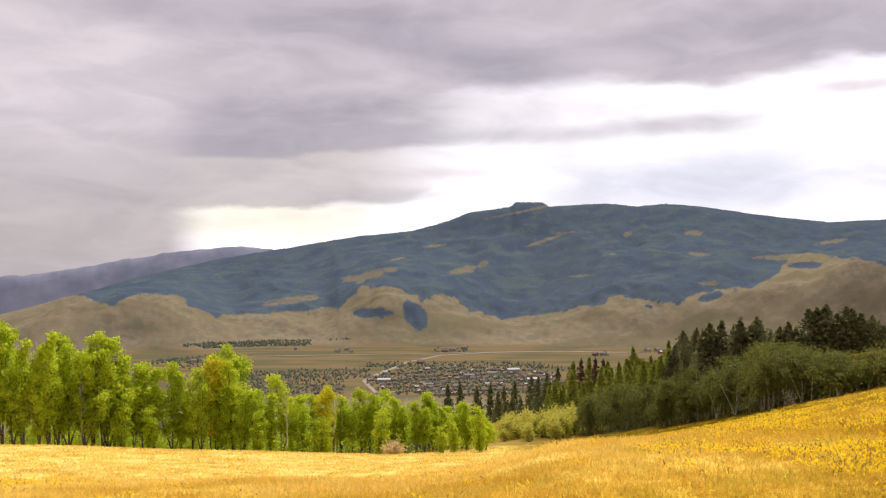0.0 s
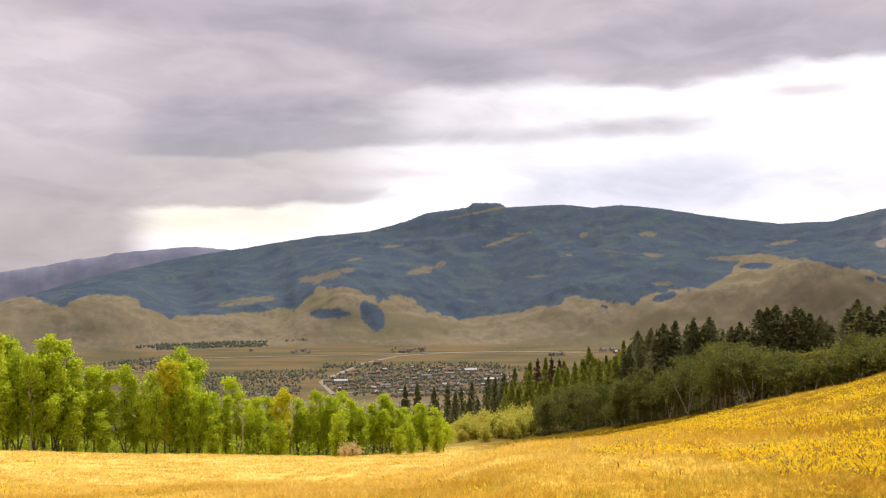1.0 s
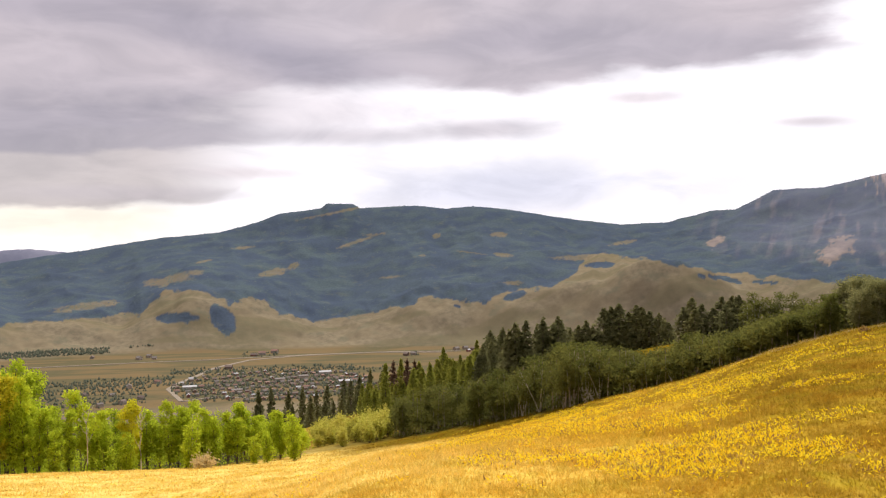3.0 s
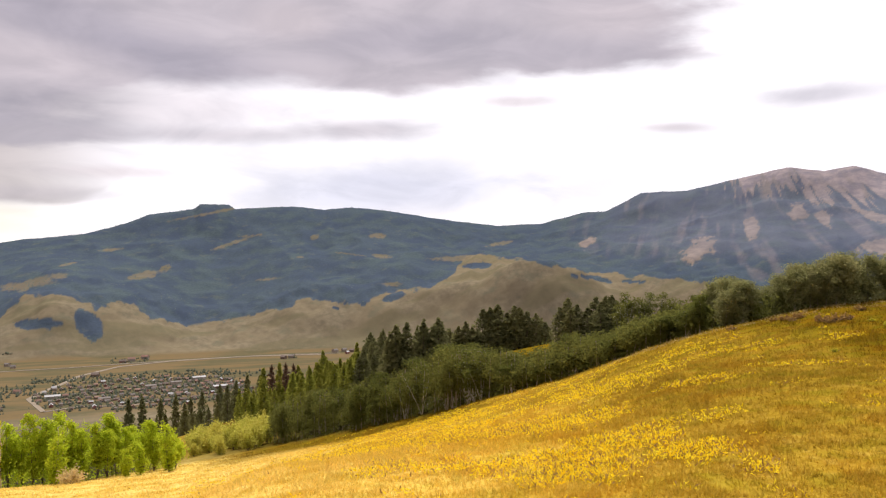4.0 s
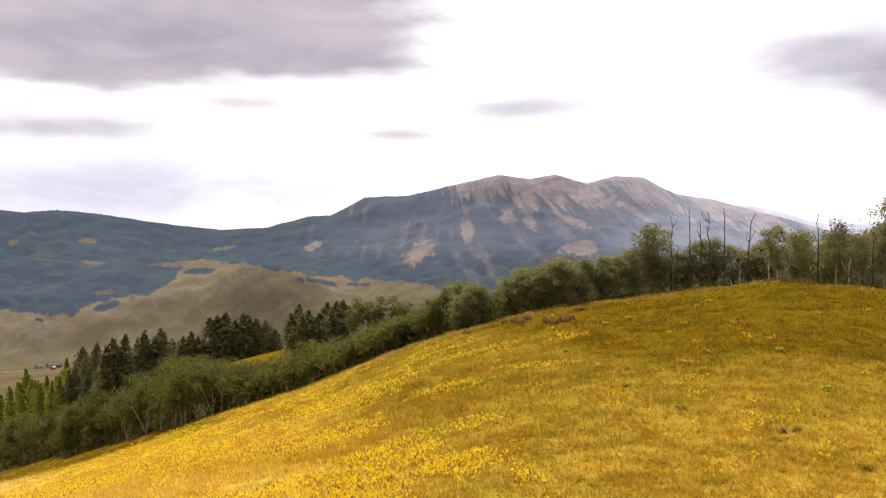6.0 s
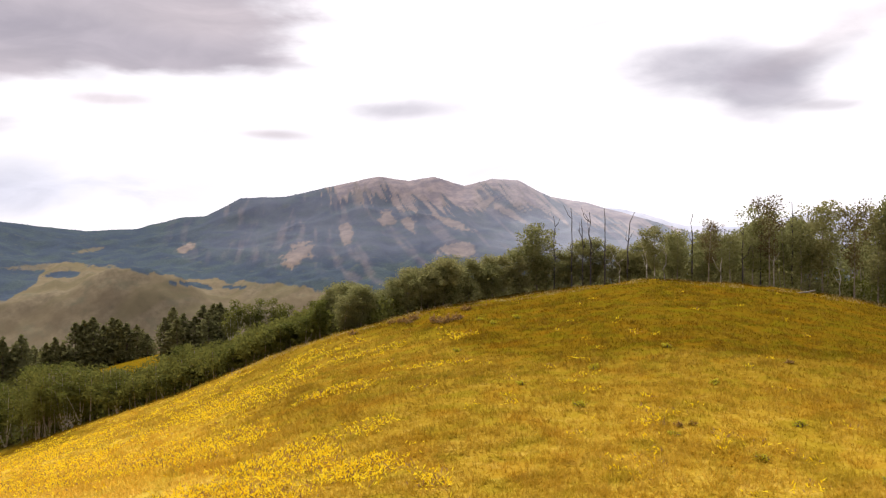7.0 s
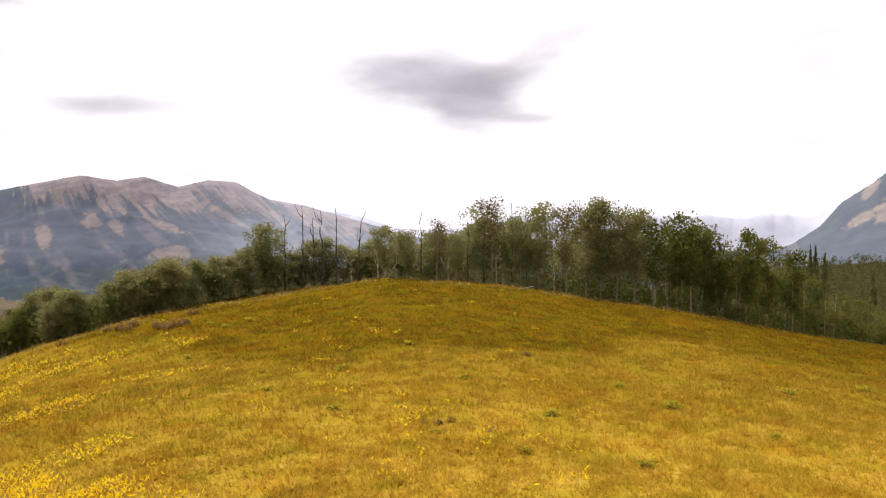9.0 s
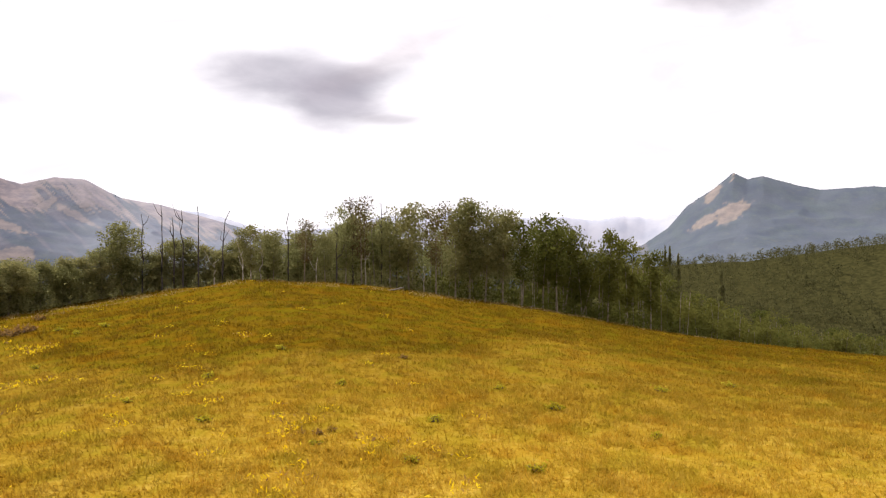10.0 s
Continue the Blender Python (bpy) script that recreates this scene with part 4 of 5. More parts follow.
for k in range(118):
    a = rnd.uniform(8.3, 45)
    rc = float(turn(a, CREST))
    row = rnd.choice([2.5, 3.5, 5, 7, 9, 12, 14] if a < 30 else [2.2, 3, 4, 5, 6.5])
    r = max(rc + row, np.interp(a, [8, 14, 18], [140 + row, 116 + row, 0]))
    x, y = polar(a, r)
    drop = max(0, 10 - row) / 10 * 0.012 * r if a < 30 else 0.0
    bare = 17 < a < 30 and row < 8 and rnd.random() < 0.5
    aspen(rnd.choice(OPEN_SHADE if bare else (SHADE if a < 36.5 else ROUND + DULL[:2])), "aspen", x, y, strip_top(a, r) - drop - rnd.uniform(-0.004, 0.02) * r, 7.1, "green aspen darkened in colour as in shade, with a pale bare trunk at the strip's edge" if bare else "green aspen darkened in colour as in shade, in the strip behind the meadow", "aspens of the shaded strip", rnd.uniform(0.95, 1.25), (rnd.gauss(0, 5), rnd.gauss(0, 5)) if bare else (0, 0))
# taller open aspens further down the far side
for a, z in [(31.8, -9.7), (32.1, -8.7), (32.7, -9.4), (33.4, -8.6), (34.1, -8.6), (34.6, -9.4), (35.1, -9.7), (35.8, -11), (36.3, -11.5), (31.5, -10.2), (33, -10), (34.9, -10.4)]:
    x, y = polar(a, 130 + rnd.uniform(-3, 3))
    aspen(rnd.choice(OPEN_SHADE), "aspen", x, y, z, 7.1, "open aspen with a crown coloured dark as in shade below the brow", "aspens below the brow", 1.25)
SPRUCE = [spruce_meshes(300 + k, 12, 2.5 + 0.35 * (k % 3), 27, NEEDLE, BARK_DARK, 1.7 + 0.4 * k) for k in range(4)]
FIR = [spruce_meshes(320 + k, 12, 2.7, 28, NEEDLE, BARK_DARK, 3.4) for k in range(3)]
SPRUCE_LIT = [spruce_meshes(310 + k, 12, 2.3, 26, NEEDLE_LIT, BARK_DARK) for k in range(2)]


def spruce(variants, x, y, top_z, label, group, slim=1.0):
    tall = max(3.0, top_z - float(height(x, y)[0]))
    t, c = variants
    k = tall / 12
    place_tree("spruce", (("trunk", t), ("crown", c)), x, y, tall, (slim * (0.45 + 0.55 * k), k), rnd.uniform(0, 360), label, "spruce", group)


SPRUCES = [(8.5, 273, -42.5), (9.5, 271, -40.7), (10.7, 269, -41.4), (12.3, 266, -36.7), (13.4, 264, -38.5), (14.5, 262, -33.7), (15.4, 260, -30.7), (16.2, 258, -29.5),
           (16.6, 185, -21.6), (17, 185, -20), (17.7, 185, -19.5), (18.8, 185, -19), (19.4, 185, -20.4), (19.8, 185, -18.6), (21.1, 185, -20.2), (21.6, 185, -19.2), (22, 185, -20.4),
           (22.7, 185, -16.5), (23.2, 185, -16.2), (23.7, 185, -15.6), (24.3, 185, -17.3), (24.8, 185, -15.8), (25.1, 185, -16.1), (25.6, 185, -17), (26.2, 185, -17.4), (26.8, 185, -19.1)]
FIRS = [(27.7, 150, -12.9), (28.2, 151, -11.3), (28.8, 150, -12.3), (28.4, 148, -13), (29.5, 150, -12.8), (30, 151, -11.1), (30.6, 150, -10.8), (31, 149, -10.6), (31.4, 150, -11.8), (30.3, 147, -12)]
KNOLL = [(0.3, 349, -64.3), (1.1, 349, -63.3), (2.2, 349, -64.6), (3.1, 349, -63.6), (4, 349, -64.8), (4.7, 349, -62.6), (5.8, 349, -60.4), (6.8, 349, -59.3), (7.5, 345, -56), (4, 330, -70), (6.2, 320, -66)]
for a, r, z in SPRUCES:
    x, y = polar(a, r)
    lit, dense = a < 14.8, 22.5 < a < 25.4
    spruce(rnd.choice(SPRUCE_LIT if lit else FIR if dense else SPRUCE), x, y, z, "yellow-green spruce coloured as if sunlit on the slope" if lit else "tall dark spruce behind the aspen strip", "spruces behind the meadow", rnd.uniform(1.0, 1.5))
    for m in range(0 if lit else 1):
        x, y = polar(a + rnd.uniform(-0.4, 0.4), r + rnd.uniform(0, 5))
        spruce(rnd.choice(SPRUCE), x, y, z - rnd.uniform(0.6, 3.2), "tall dark spruce behind the aspen strip", "spruces behind the meadow", rnd.uniform(1.0, 1.4))
for a, r, z in FIRS:
    x, y = polar(a, r)
    spruce(rnd.choice(FIR), x, y, z, "dense dark fir with a rounded top below the brow", "firs below the brow", rnd.uniform(1.0, 1.25))
for k in range(118):
    a = rnd.uniform(6.5, 15) if k < 66 else rnd.uniform(14, 30)
    r = rnd.uniform(188, 275 if a < 22 else 215)
    if a > 22:
        continue
    x, y = polar(a, r)
    z = np.interp(a, [p[0] for p in SPRUCES], [p[2] * 243 / p[1] if p[1] < 200 else p[2] for p in SPRUCES])
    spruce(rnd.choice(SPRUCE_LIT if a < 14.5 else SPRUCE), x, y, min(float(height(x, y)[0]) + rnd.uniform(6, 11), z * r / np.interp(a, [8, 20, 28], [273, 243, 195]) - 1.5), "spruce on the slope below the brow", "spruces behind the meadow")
for a, r, z in KNOLL:
    x, y = polar(a, r)
    spruce(rnd.choice(SPRUCE), x, y, z, "dark spruce on the knoll above the town", "spruces on the knoll")
for k in range(50):
    a = rnd.uniform(-2, 9)
    r = rnd.uniform(270, 380)
    x, y = polar(a, r)
    spruce(rnd.choice(SPRUCE), x, y, float(height(x, y)[0]) + rnd.uniform(6, 12), "dark spruce on the knoll above the town", "spruces on the knoll")
for a, r, z in [(85.1, 113, -1), (85.4, 114, -0.9), (85.9, 113, -1.6), (88.5, 113, -3.5)]:
    x, y = polar(a, r)
    spruce(rnd.choice(SPRUCE), x, y, z, "thin dark spruce standing above the aspens", "spruces by the grove", 0.35)
DEAD_SPRUCE = spruce_meshes(330, 12, 1.5, 16, NEEDLE_DEAD, BARK_DARK)
for a, r in [(9.0, 262), (9.9, 258), (10.4, 268)]:
    x, y = polar(a, r)
    spruce(DEAD_SPRUCE, x, y, float(height(x, y)[0]) + rnd.uniform(10, 13), "dead spruce with reddish-brown needles", "spruces behind the meadow", 1.1)

# ---- bush, snags, log, shrubs ----
def add_thing(name, x, y, parts, label, category, group="", spin=0.0, scale=1.0, sink=0.03, tilt=(0, 0)):
    top = new(name)
    top.matrix_basis = pose(x, y, float(height(x, y)[0]) - sink, tilt[0], tilt[1], spin) @ Matrix.Scale(scale, 4)
    for part_name, me in parts:
        child(part_name, me, top)
    return tagged(top, label, category, group)


def bush_meshes(seed, wide, tall, leaves, size, leaf_mat, bark):
    rng = np.random.default_rng(seed)
    v, f, tips = [], [], []
    for k in range(16):
        w, out = rng.uniform(0, 6.283), rng.uniform(0.2, 1)
        p2 = np.array([math.cos(w) * wide * out, math.sin(w) * wide * out, tall * (1.05 - 0.5 * out) * rng.uniform(0.7, 1.1)])
        tube(v, f, [(0, 0, -0.1), p2 * np.array([0.35, 0.35, 0.5]), p2], [0.035, 0.022, 0.006], 4)
        tips += [p2, p2 * 0.8, p2 * 0.6]
    tips = np.array(tips)
    c = tips[rng.integers(0, len(tips), leaves)] + rng.normal(0, 0.16, (leaves, 3)) * np.array([wide, wide, tall])
    c[:, 2] = np.abs(c[:, 2])
    return mesh_of("stem", v, f, [bark]), fast_mesh("foliage", leaf_quads(rng, c, size), 3, leaf_mat)


STRAW = leaf_material("straw_twigs", (0.55, 0.42, 0.19), (0.75, 0.6, 0.32), (0.6, 0.45, 0.2), 0.4)
stems, foliage = bush_meshes(400, 1.3, 1.5, 1500, 0.11, STRAW, BARK_DARK)
x, y = polar(-3.3, 99.0)
add_thing("dry_bush", x, y, (("stem", stems), ("foliage", foliage)), "straw-coloured dry bush at the foot of the meadow", "bush")
PALE = [bush_meshes(410 + k, 1.25, 2.9, 1000, 0.15, SHRUB_PALE, BARK_DARK) for k in range(3)]
for k in range(84):
    a = rnd.uniform(3.9, 8.6)
    r = rnd.uniform(136, 185)
    x, y = polar(a, r)
    s, f = rnd.choice(PALE)
    add_thing("shrub", x, y, (("stem", s), ("foliage", f)), "pale yellow-green shrub on the sunlit slope below the brow", "shrub", "pale shrubs below the brow", rnd.uniform(0, 360), rnd.uniform(0.7, 1.35))


def snag_mesh(seed, tall, crooks, arms, thick=0.078):
    rng = np.random.default_rng(seed)
    v, f = [], []
    pts = [np.array([0.0, 0.0, -0.3])]
    for k in range(7):
        pts.append(np.array([rng.normal(0, crooks) * k / 6, rng.normal(0, crooks) * k / 6, tall * (k + 1) / 7]))
    tube(v, f, pts, [thick * (1 - 0.1 * k) for k in range(8)], 6)
    for k in range(arms):
        i = rng.integers(3, 7)
        w = rng.uniform(0, 6.283)
        p = pts[i]
        r = rng.uniform(0.5, 1.3)
        q = p + np.array([math.cos(w) * r * 0.6, math.sin(w) * r * 0.6, r * 0.6])
        tube(v, f, [p, (p + q) / 2 + rng.normal(0, 0.08, 3), q + np.array([0, 0, r * 0.4])], [thick * 0.4, thick * 0.28, thick * 0.13], 5)
    return mesh_of("trunk", v, f, [SNAG_WOOD], smooth=True)


for k, (a, r, z, crook, arms) in enumerate([(51.5, 71, 2.2, 0.10, 4), (52.6, 71, 2.9, 0.08, 2), (53.3, 71.5, 2.0, 0.12, 5), (53.8, 71, 2.5, 0.10, 7), (54.7, 71, 2.8, 0.06, 1), (56.1, 71, 2.5, 0.22, 2), (60.1, 72, 2.4, 0.05, 1), (63.1, 72, 1.4, 0.12, 4), (64.2, 74, 3.6, 0.1, 5), (66.0, 74, 3.3, 0.1, 5), (67.0, 75, 2.7, 0.14, 5)]):
    x, y = polar(a, r)
    tall = z - float(height(x, y)[0])
    add_thing("dead_tree", x, y, (("trunk", snag_mesh(500 + k, tall, crook, arms)),), "bare dead tree trunk among the aspens on the brow", "dead tree", "dead trees on the brow", rnd.uniform(0, 360))
PALE_WOOD = plain("pale_dead_branches", (0.36, 0.30, 0.22), (0.55, 0.48, 0.37), 8, 0.85, 0.02, (1, 1, 0.3))
for k, (a, r, rise) in enumerate([(-25.9, 102.6, 10.6), (-24.9, 102.4, 11.3), (-22.6, 102.5, 8.5), (-10.2, 104, 7.6), (-7.1, 104, 6.4), (-4.0, 105, 6.2)]):
    x, y = polar(a, r)
    me = snag_mesh(540 + k, rise, 0.2, 14)
    me.materials[0] = PALE_WOOD
    add_thing("dead_tree", x, y, (("trunk", me),), "bare pale dead aspen among the green ones", "dead tree", "dead aspens below the meadow", rnd.uniform(0, 360))
for k, (a, r, rise, crook) in enumerate([(55.6, 70.5, 1.9, 0.1), (57.3, 70.5, 2.2, 0.12), (57.8, 71, 3.3, 0.35), (58.4, 71, 2.9, 0.5), (61.8, 71, 2.0, 0.1), (64.9, 71.5, 2.4, 0.12), (68.6, 72, 2.2, 0.1)]):
    x, y = polar(a, r)
    me = snag_mesh(570 + k, rise, crook, 1 + k % 2, 0.06)
    me.materials[0] = PALE_BARK
    add_thing("dead_tree", x, y, (("trunk", me),), "pale white dead aspen stem at the grove's edge", "dead tree", "pale dead stems on the brow", rnd.uniform(0, 360))
v, f = [], []
tube(v, f, [(-1.0, 0, 0.06), (0, 0.03, 0.22), (1.1, 0, 0.5)], [0.12, 0.11, 0.08], 9)
x, y = polar(66.6, 68.0)
add_thing("fallen_log", x, y, (("log", mesh_of("log", v, f, [LOG_WOOD], smooth=True)),), "pale grey fallen log leaning at the grove's edge", "log", spin=-68, scale=0.6)
for a, r, s in [(73.6, 73.5, 0.4), (75.5, 75, 0.35)]:
    x, y = polar(a, r)
    add_thing("fallen_log", x, y, (("log", bpy.data.meshes["log"]),), "pale grey fallen log lying at the grove's edge", "log", spin=-80, scale=s)
# low brown and green plants in the meadow
LOW_GREEN = leaf_material("low_green_leaf", (0.40, 0.36, 0.025), (0.55, 0.49, 0.05), (0.48, 0.42, 0.03), 0.6)
TUFT = [bush_meshes(430 + k, 0.24, 0.2, 120, 0.045, m, BARK_DARK) for k, m in enumerate((LOW_GREEN, LOW_GREEN, BROWN_LEAF))]
for a, r, k, s in [(55.7, 24, 2, 0.9), (56.6, 24.3, 2, 0.8), (54.9, 24.2, 2, 0.7), (55.2, 23.2, 0, 1.0), (60, 21.5, 0, 1.2), (66.8, 20.5, 0, 1.3), (63, 25, 1, 1.2), (71, 27, 1, 1.5), (59, 30, 1, 1.2), (50, 26, 0, 1.3),
                   (52, 33, 1, 1.4), (47, 30, 1, 1.0), (68.5, 30, 0, 1.2), (76, 24, 1, 1.1), (44, 41, 0, 1.3), (79, 32, 0, 1.5), (57, 38, 1, 1.3), (64, 36, 2, 1.2), (48.5, 52, 1, 1.6), (46.8, 50, 1, 1.4), (46, 52, 1, 1.3), (84, 36, 1, 1.5),
                   (41.2, 57, 2, 2.4), (41.6, 56, 2, 2.0), (42, 57.5, 2, 2.6), (43.4, 54, 2, 2.8), (43.8, 53, 2, 2.2), (44.3, 53.5, 2, 2.6), (44.8, 54, 2, 2.3), (38.2, 57, 2, 2.0), (45.5, 59, 2, 2.2), (40.6, 58, 2, 1.8)]:
    x, y = polar(a, r)
    s2, f2 = TUFT[k]
    add_thing("low_plant", x, y, (("stem", s2), ("foliage", f2)), "low brown withered plant in the grass" if k == 2 else "low green plant in the dry grass", "plant", "low plants in the meadow", rnd.uniform(0, 360), s * 0.75)

# ---- grass and yellow leaves of the meadow ----
rng = np.random.default_rng(77)


def scatter(n, a0, a1, r0, r1):
    """Places spread evenly over the view: thinner with distance."""
    a = np.radians(rng.uniform(a0, a1, n))
    r = np.exp(rng.uniform(math.log(r0), math.log(r1), n))
    return r * np.sin(a), r * np.cos(a), np.degrees(a), r


def brow(a):
    return turn(a, CREST)


def blades(x, y, r, tall, count, width):
    """Leaning blades in tufts at the places given."""
    x, y, r, tall = (np.repeat(v, count) for v in (x, y, r, tall))
    n = len(x)
    x, y = x + rng.normal(0, 1, n) * (0.07 + 0.004 * r), y + rng.normal(0, 1, n) * (0.07 + 0.004 * r)
    z = height(x, y)
    w = rng.uniform(0, 6.283, n)
    h = tall * rng.uniform(0.5, 1.2, n)
    lean = h * rng.uniform(0.3, 2.4, n)
    half = width * (0.5 + r / 26) * rng.uniform(0.6, 1.3, n)
    sx, sy = -np.sin(w), np.cos(w)
    p0 = np.stack([x - sx * half, y - sy * half, z - 0.02], 1)
    p1 = np.stack([x + sx * half, y + sy * half, z - 0.02], 1)
    p2 = np.stack([x + np.cos(w) * lean, y + np.sin(w) * lean + 0.0, z + h], 1)
    return np.stack([p0, p1, p2], 1).reshape(-1, 3)


x, y, a, r = scatter(46000, -32, 104, 12.5, 128)
keep = (r < brow(a) * 1.04) & (r > np.where(a < 10, 15, 0))
x, y, a, r = x[keep], y[keep], a[keep], r[keep]
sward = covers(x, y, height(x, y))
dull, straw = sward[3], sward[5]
edge = (a > 30) & (r > brow(a) * 0.95) & (rng.uniform(0, 1, len(a)) < 0.5)
for mask, mat, label in ((~edge, GRASS, "golden, rusty and green drying meadow grass"), (edge, GRASS_TAN, "tan dry grass along the brow of the hill")):
    tall = 0.06 + 0.15 * fbm(x[mask] / 3, y[mask] / 3, 2, 85)
    me = fast_mesh("grass", blades(x[mask], y[mask], r[mask], tall, 13, 0.0115), 3, mat)
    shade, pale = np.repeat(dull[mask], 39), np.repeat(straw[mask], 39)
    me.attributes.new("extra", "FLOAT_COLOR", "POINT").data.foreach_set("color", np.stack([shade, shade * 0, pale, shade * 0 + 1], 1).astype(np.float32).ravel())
    tagged(new("grass", me), label, "grass", kind="stuff")


def broad_leaves(x, y, r, count, long, wide):
    """Clumps of upright lance-shaped leaves."""
    x, y, r = (np.repeat(v, count) for v in (x, y, r))
    n = len(x)
    x, y = x + rng.normal(0, 0.16, n), y + rng.normal(0, 0.16, n)
    z = height(x, y) + rng.uniform(0.0, 0.12, n)
    w = rng.uniform(0, 6.283, n)
    h = long * rng.uniform(0.6, 1.25, n)
    up = rng.uniform(0.05, 1.1, n)
    d = np.stack([np.cos(w) * np.cos(up), np.sin(w) * np.cos(up), np.sin(up)], 1)
    s = np.stack([-np.sin(w), np.cos(w), rng.normal(0, 0.5, n)], 1)
    half = (wide * (0.75 + r / 110) * rng.uniform(0.7, 1.2, n))[:, None]
    p = np.stack([x, y, z], 1)
    h = h[:, None]
    return np.stack([p, p + d * h * 0.45 + s * half, p + d * h, p + d * h * 0.45 - s * half], 1).reshape(-1, 3)


# patches: heading, distance, half widths, density
PATCHES = [(17, 60, 9, 32, 0.95), (20, 40, 6, 12, 1.0), (27, 30, 4.5, 3.5, 1.0), (23, 34, 5, 6, 1.0), (30, 43, 5, 8, 0.8), (35.5, 25.8, 3.8, 1.3, 1.0), (31, 24, 3.5, 2.2, 0.8), (35.5, 21.2, 3.4, 1.1, 1.0),
           (26, 21, 6, 3, 0.6), (17, 23, 5, 3, 0.4), (36, 35, 3.6, 1.8, 0.9), (31, 40, 3.5, 4, 0.7), (42.4, 37, 2.6, 1.0, 1.0), (43.9, 46.3, 2.4, 1.4, 0.9), (39.6, 46, 3, 2.5, 0.5), (39.2, 19.8, 1.6, 0.7, 0.7), (36, 50, 4, 6, 0.5),
           (-6.5, 40, 5, 4, 0.8), (33, 33, 1.2, 1, 0.4), (54.6, 25, 1.2, 0.6, 0.35), (-27, 42, 5, 8, 0.4), (8, 60, 6, 16, 0.35), (28, 60, 4, 10, 0.6), (71, 30.4, 0.5, 0.3, 0.8)]
x, y, a, r = scatter(40000, -34, 66, 14, 118)
share = np.zeros(len(x)) + 0.012
for ca, cr, wa, wr, s in PATCHES:
    share = np.maximum(share, s * (1 - step(np.hypot((a - ca) / wa, (r - cr) / wr), 0.5, 1.15)))
share *= 0.25 + 1.1 * step(fbm(x / 2.6, y / 2.6, 3, 91), 0.40, 0.62)
keep = (rng.uniform(0, 1, len(x)) < share) & (r < brow(a) * 0.99)
x, y, a, r = x[keep], y[keep], a[keep], r[keep]
ob = new("yellow_leaves", fast_mesh("yellow_leaves", broad_leaves(x, y, r, 11, 0.135, 0.021), 4, YELLOW_LEAF))
tagged(ob, "bright yellow lance-shaped leaves of broad-leaved plants in the meadow", "leaves", kind="stuff")
pick = rng.uniform(0, 1, len(x)) < 0.6
ob = new("brown_leaves", fast_mesh("brown_leaves", broad_leaves(x[pick], y[pick], r[pick], 5, 0.15, 0.02), 4, BROWN_LEAF))
tagged(ob, "withered brown leaves among the yellow plants", "leaves", kind="stuff")


# ---- undergrowth among the trunks ----
def thicket(name, count, a0, a1, near, deep, tall, size, mat, label):
    """Leafy undergrowth along the brow, between two distances past it."""
    a = rng.uniform(a0, a1, count)
    clump = fbm(a * 3.1, a * 0.7, 3, 97)
    r = np.maximum(turn(a, CREST), np.interp(a, [8, 14, 18], [138, 114, 0]) if near < 50 and a0 < 20 and a0 > 0 else 0) + near + rng.uniform(0, 1, count) ** 1.3 * deep
    a, r = np.repeat(a, 12), np.repeat(r, 12)
    top = tall * np.repeat(0.4 + 1.2 * clump, 12)
    x = r * np.sin(np.radians(a)) + rng.normal(0, 0.45, len(a))
    y = r * np.cos(np.radians(a)) + rng.normal(0, 0.45, len(a))
    c = np.stack([x, y, height(x, y) + rng.uniform(0, 1, len(a)) ** 1.2 * top], 1)
    ob = new(name, fast_mesh(name, leaf_quads(rng, c, size), 3, mat))
    return tagged(ob, label, "undergrowth", kind="stuff")


thicket("undergrowth", 1300, 9, 45, 2.5, 16, 1.7, 0.15, ASPEN_SHADE, "green undergrowth darkened in colour as in shade between the strip's aspens")
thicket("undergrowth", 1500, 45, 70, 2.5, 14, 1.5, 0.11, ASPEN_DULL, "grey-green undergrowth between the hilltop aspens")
thicket("undergrowth", 1500, 68, 101, 2.5, 16, 1.7, 0.13, ASPEN_SHADE, "green undergrowth darkened in colour as in shade along the lower edge of the grove")
thicket("undergrowth", 1500, 56, 90, 8, 16, 2.4, 0.16, ASPEN_SHADE, "green undergrowth darkened in colour as in shade deep in the hilltop grove")
thicket("undergrowth", 900, -31, 3, 2.0, 14, 2.6, 0.13, ASPEN_SUN, "green saplings coloured bright as in sun between the aspens")

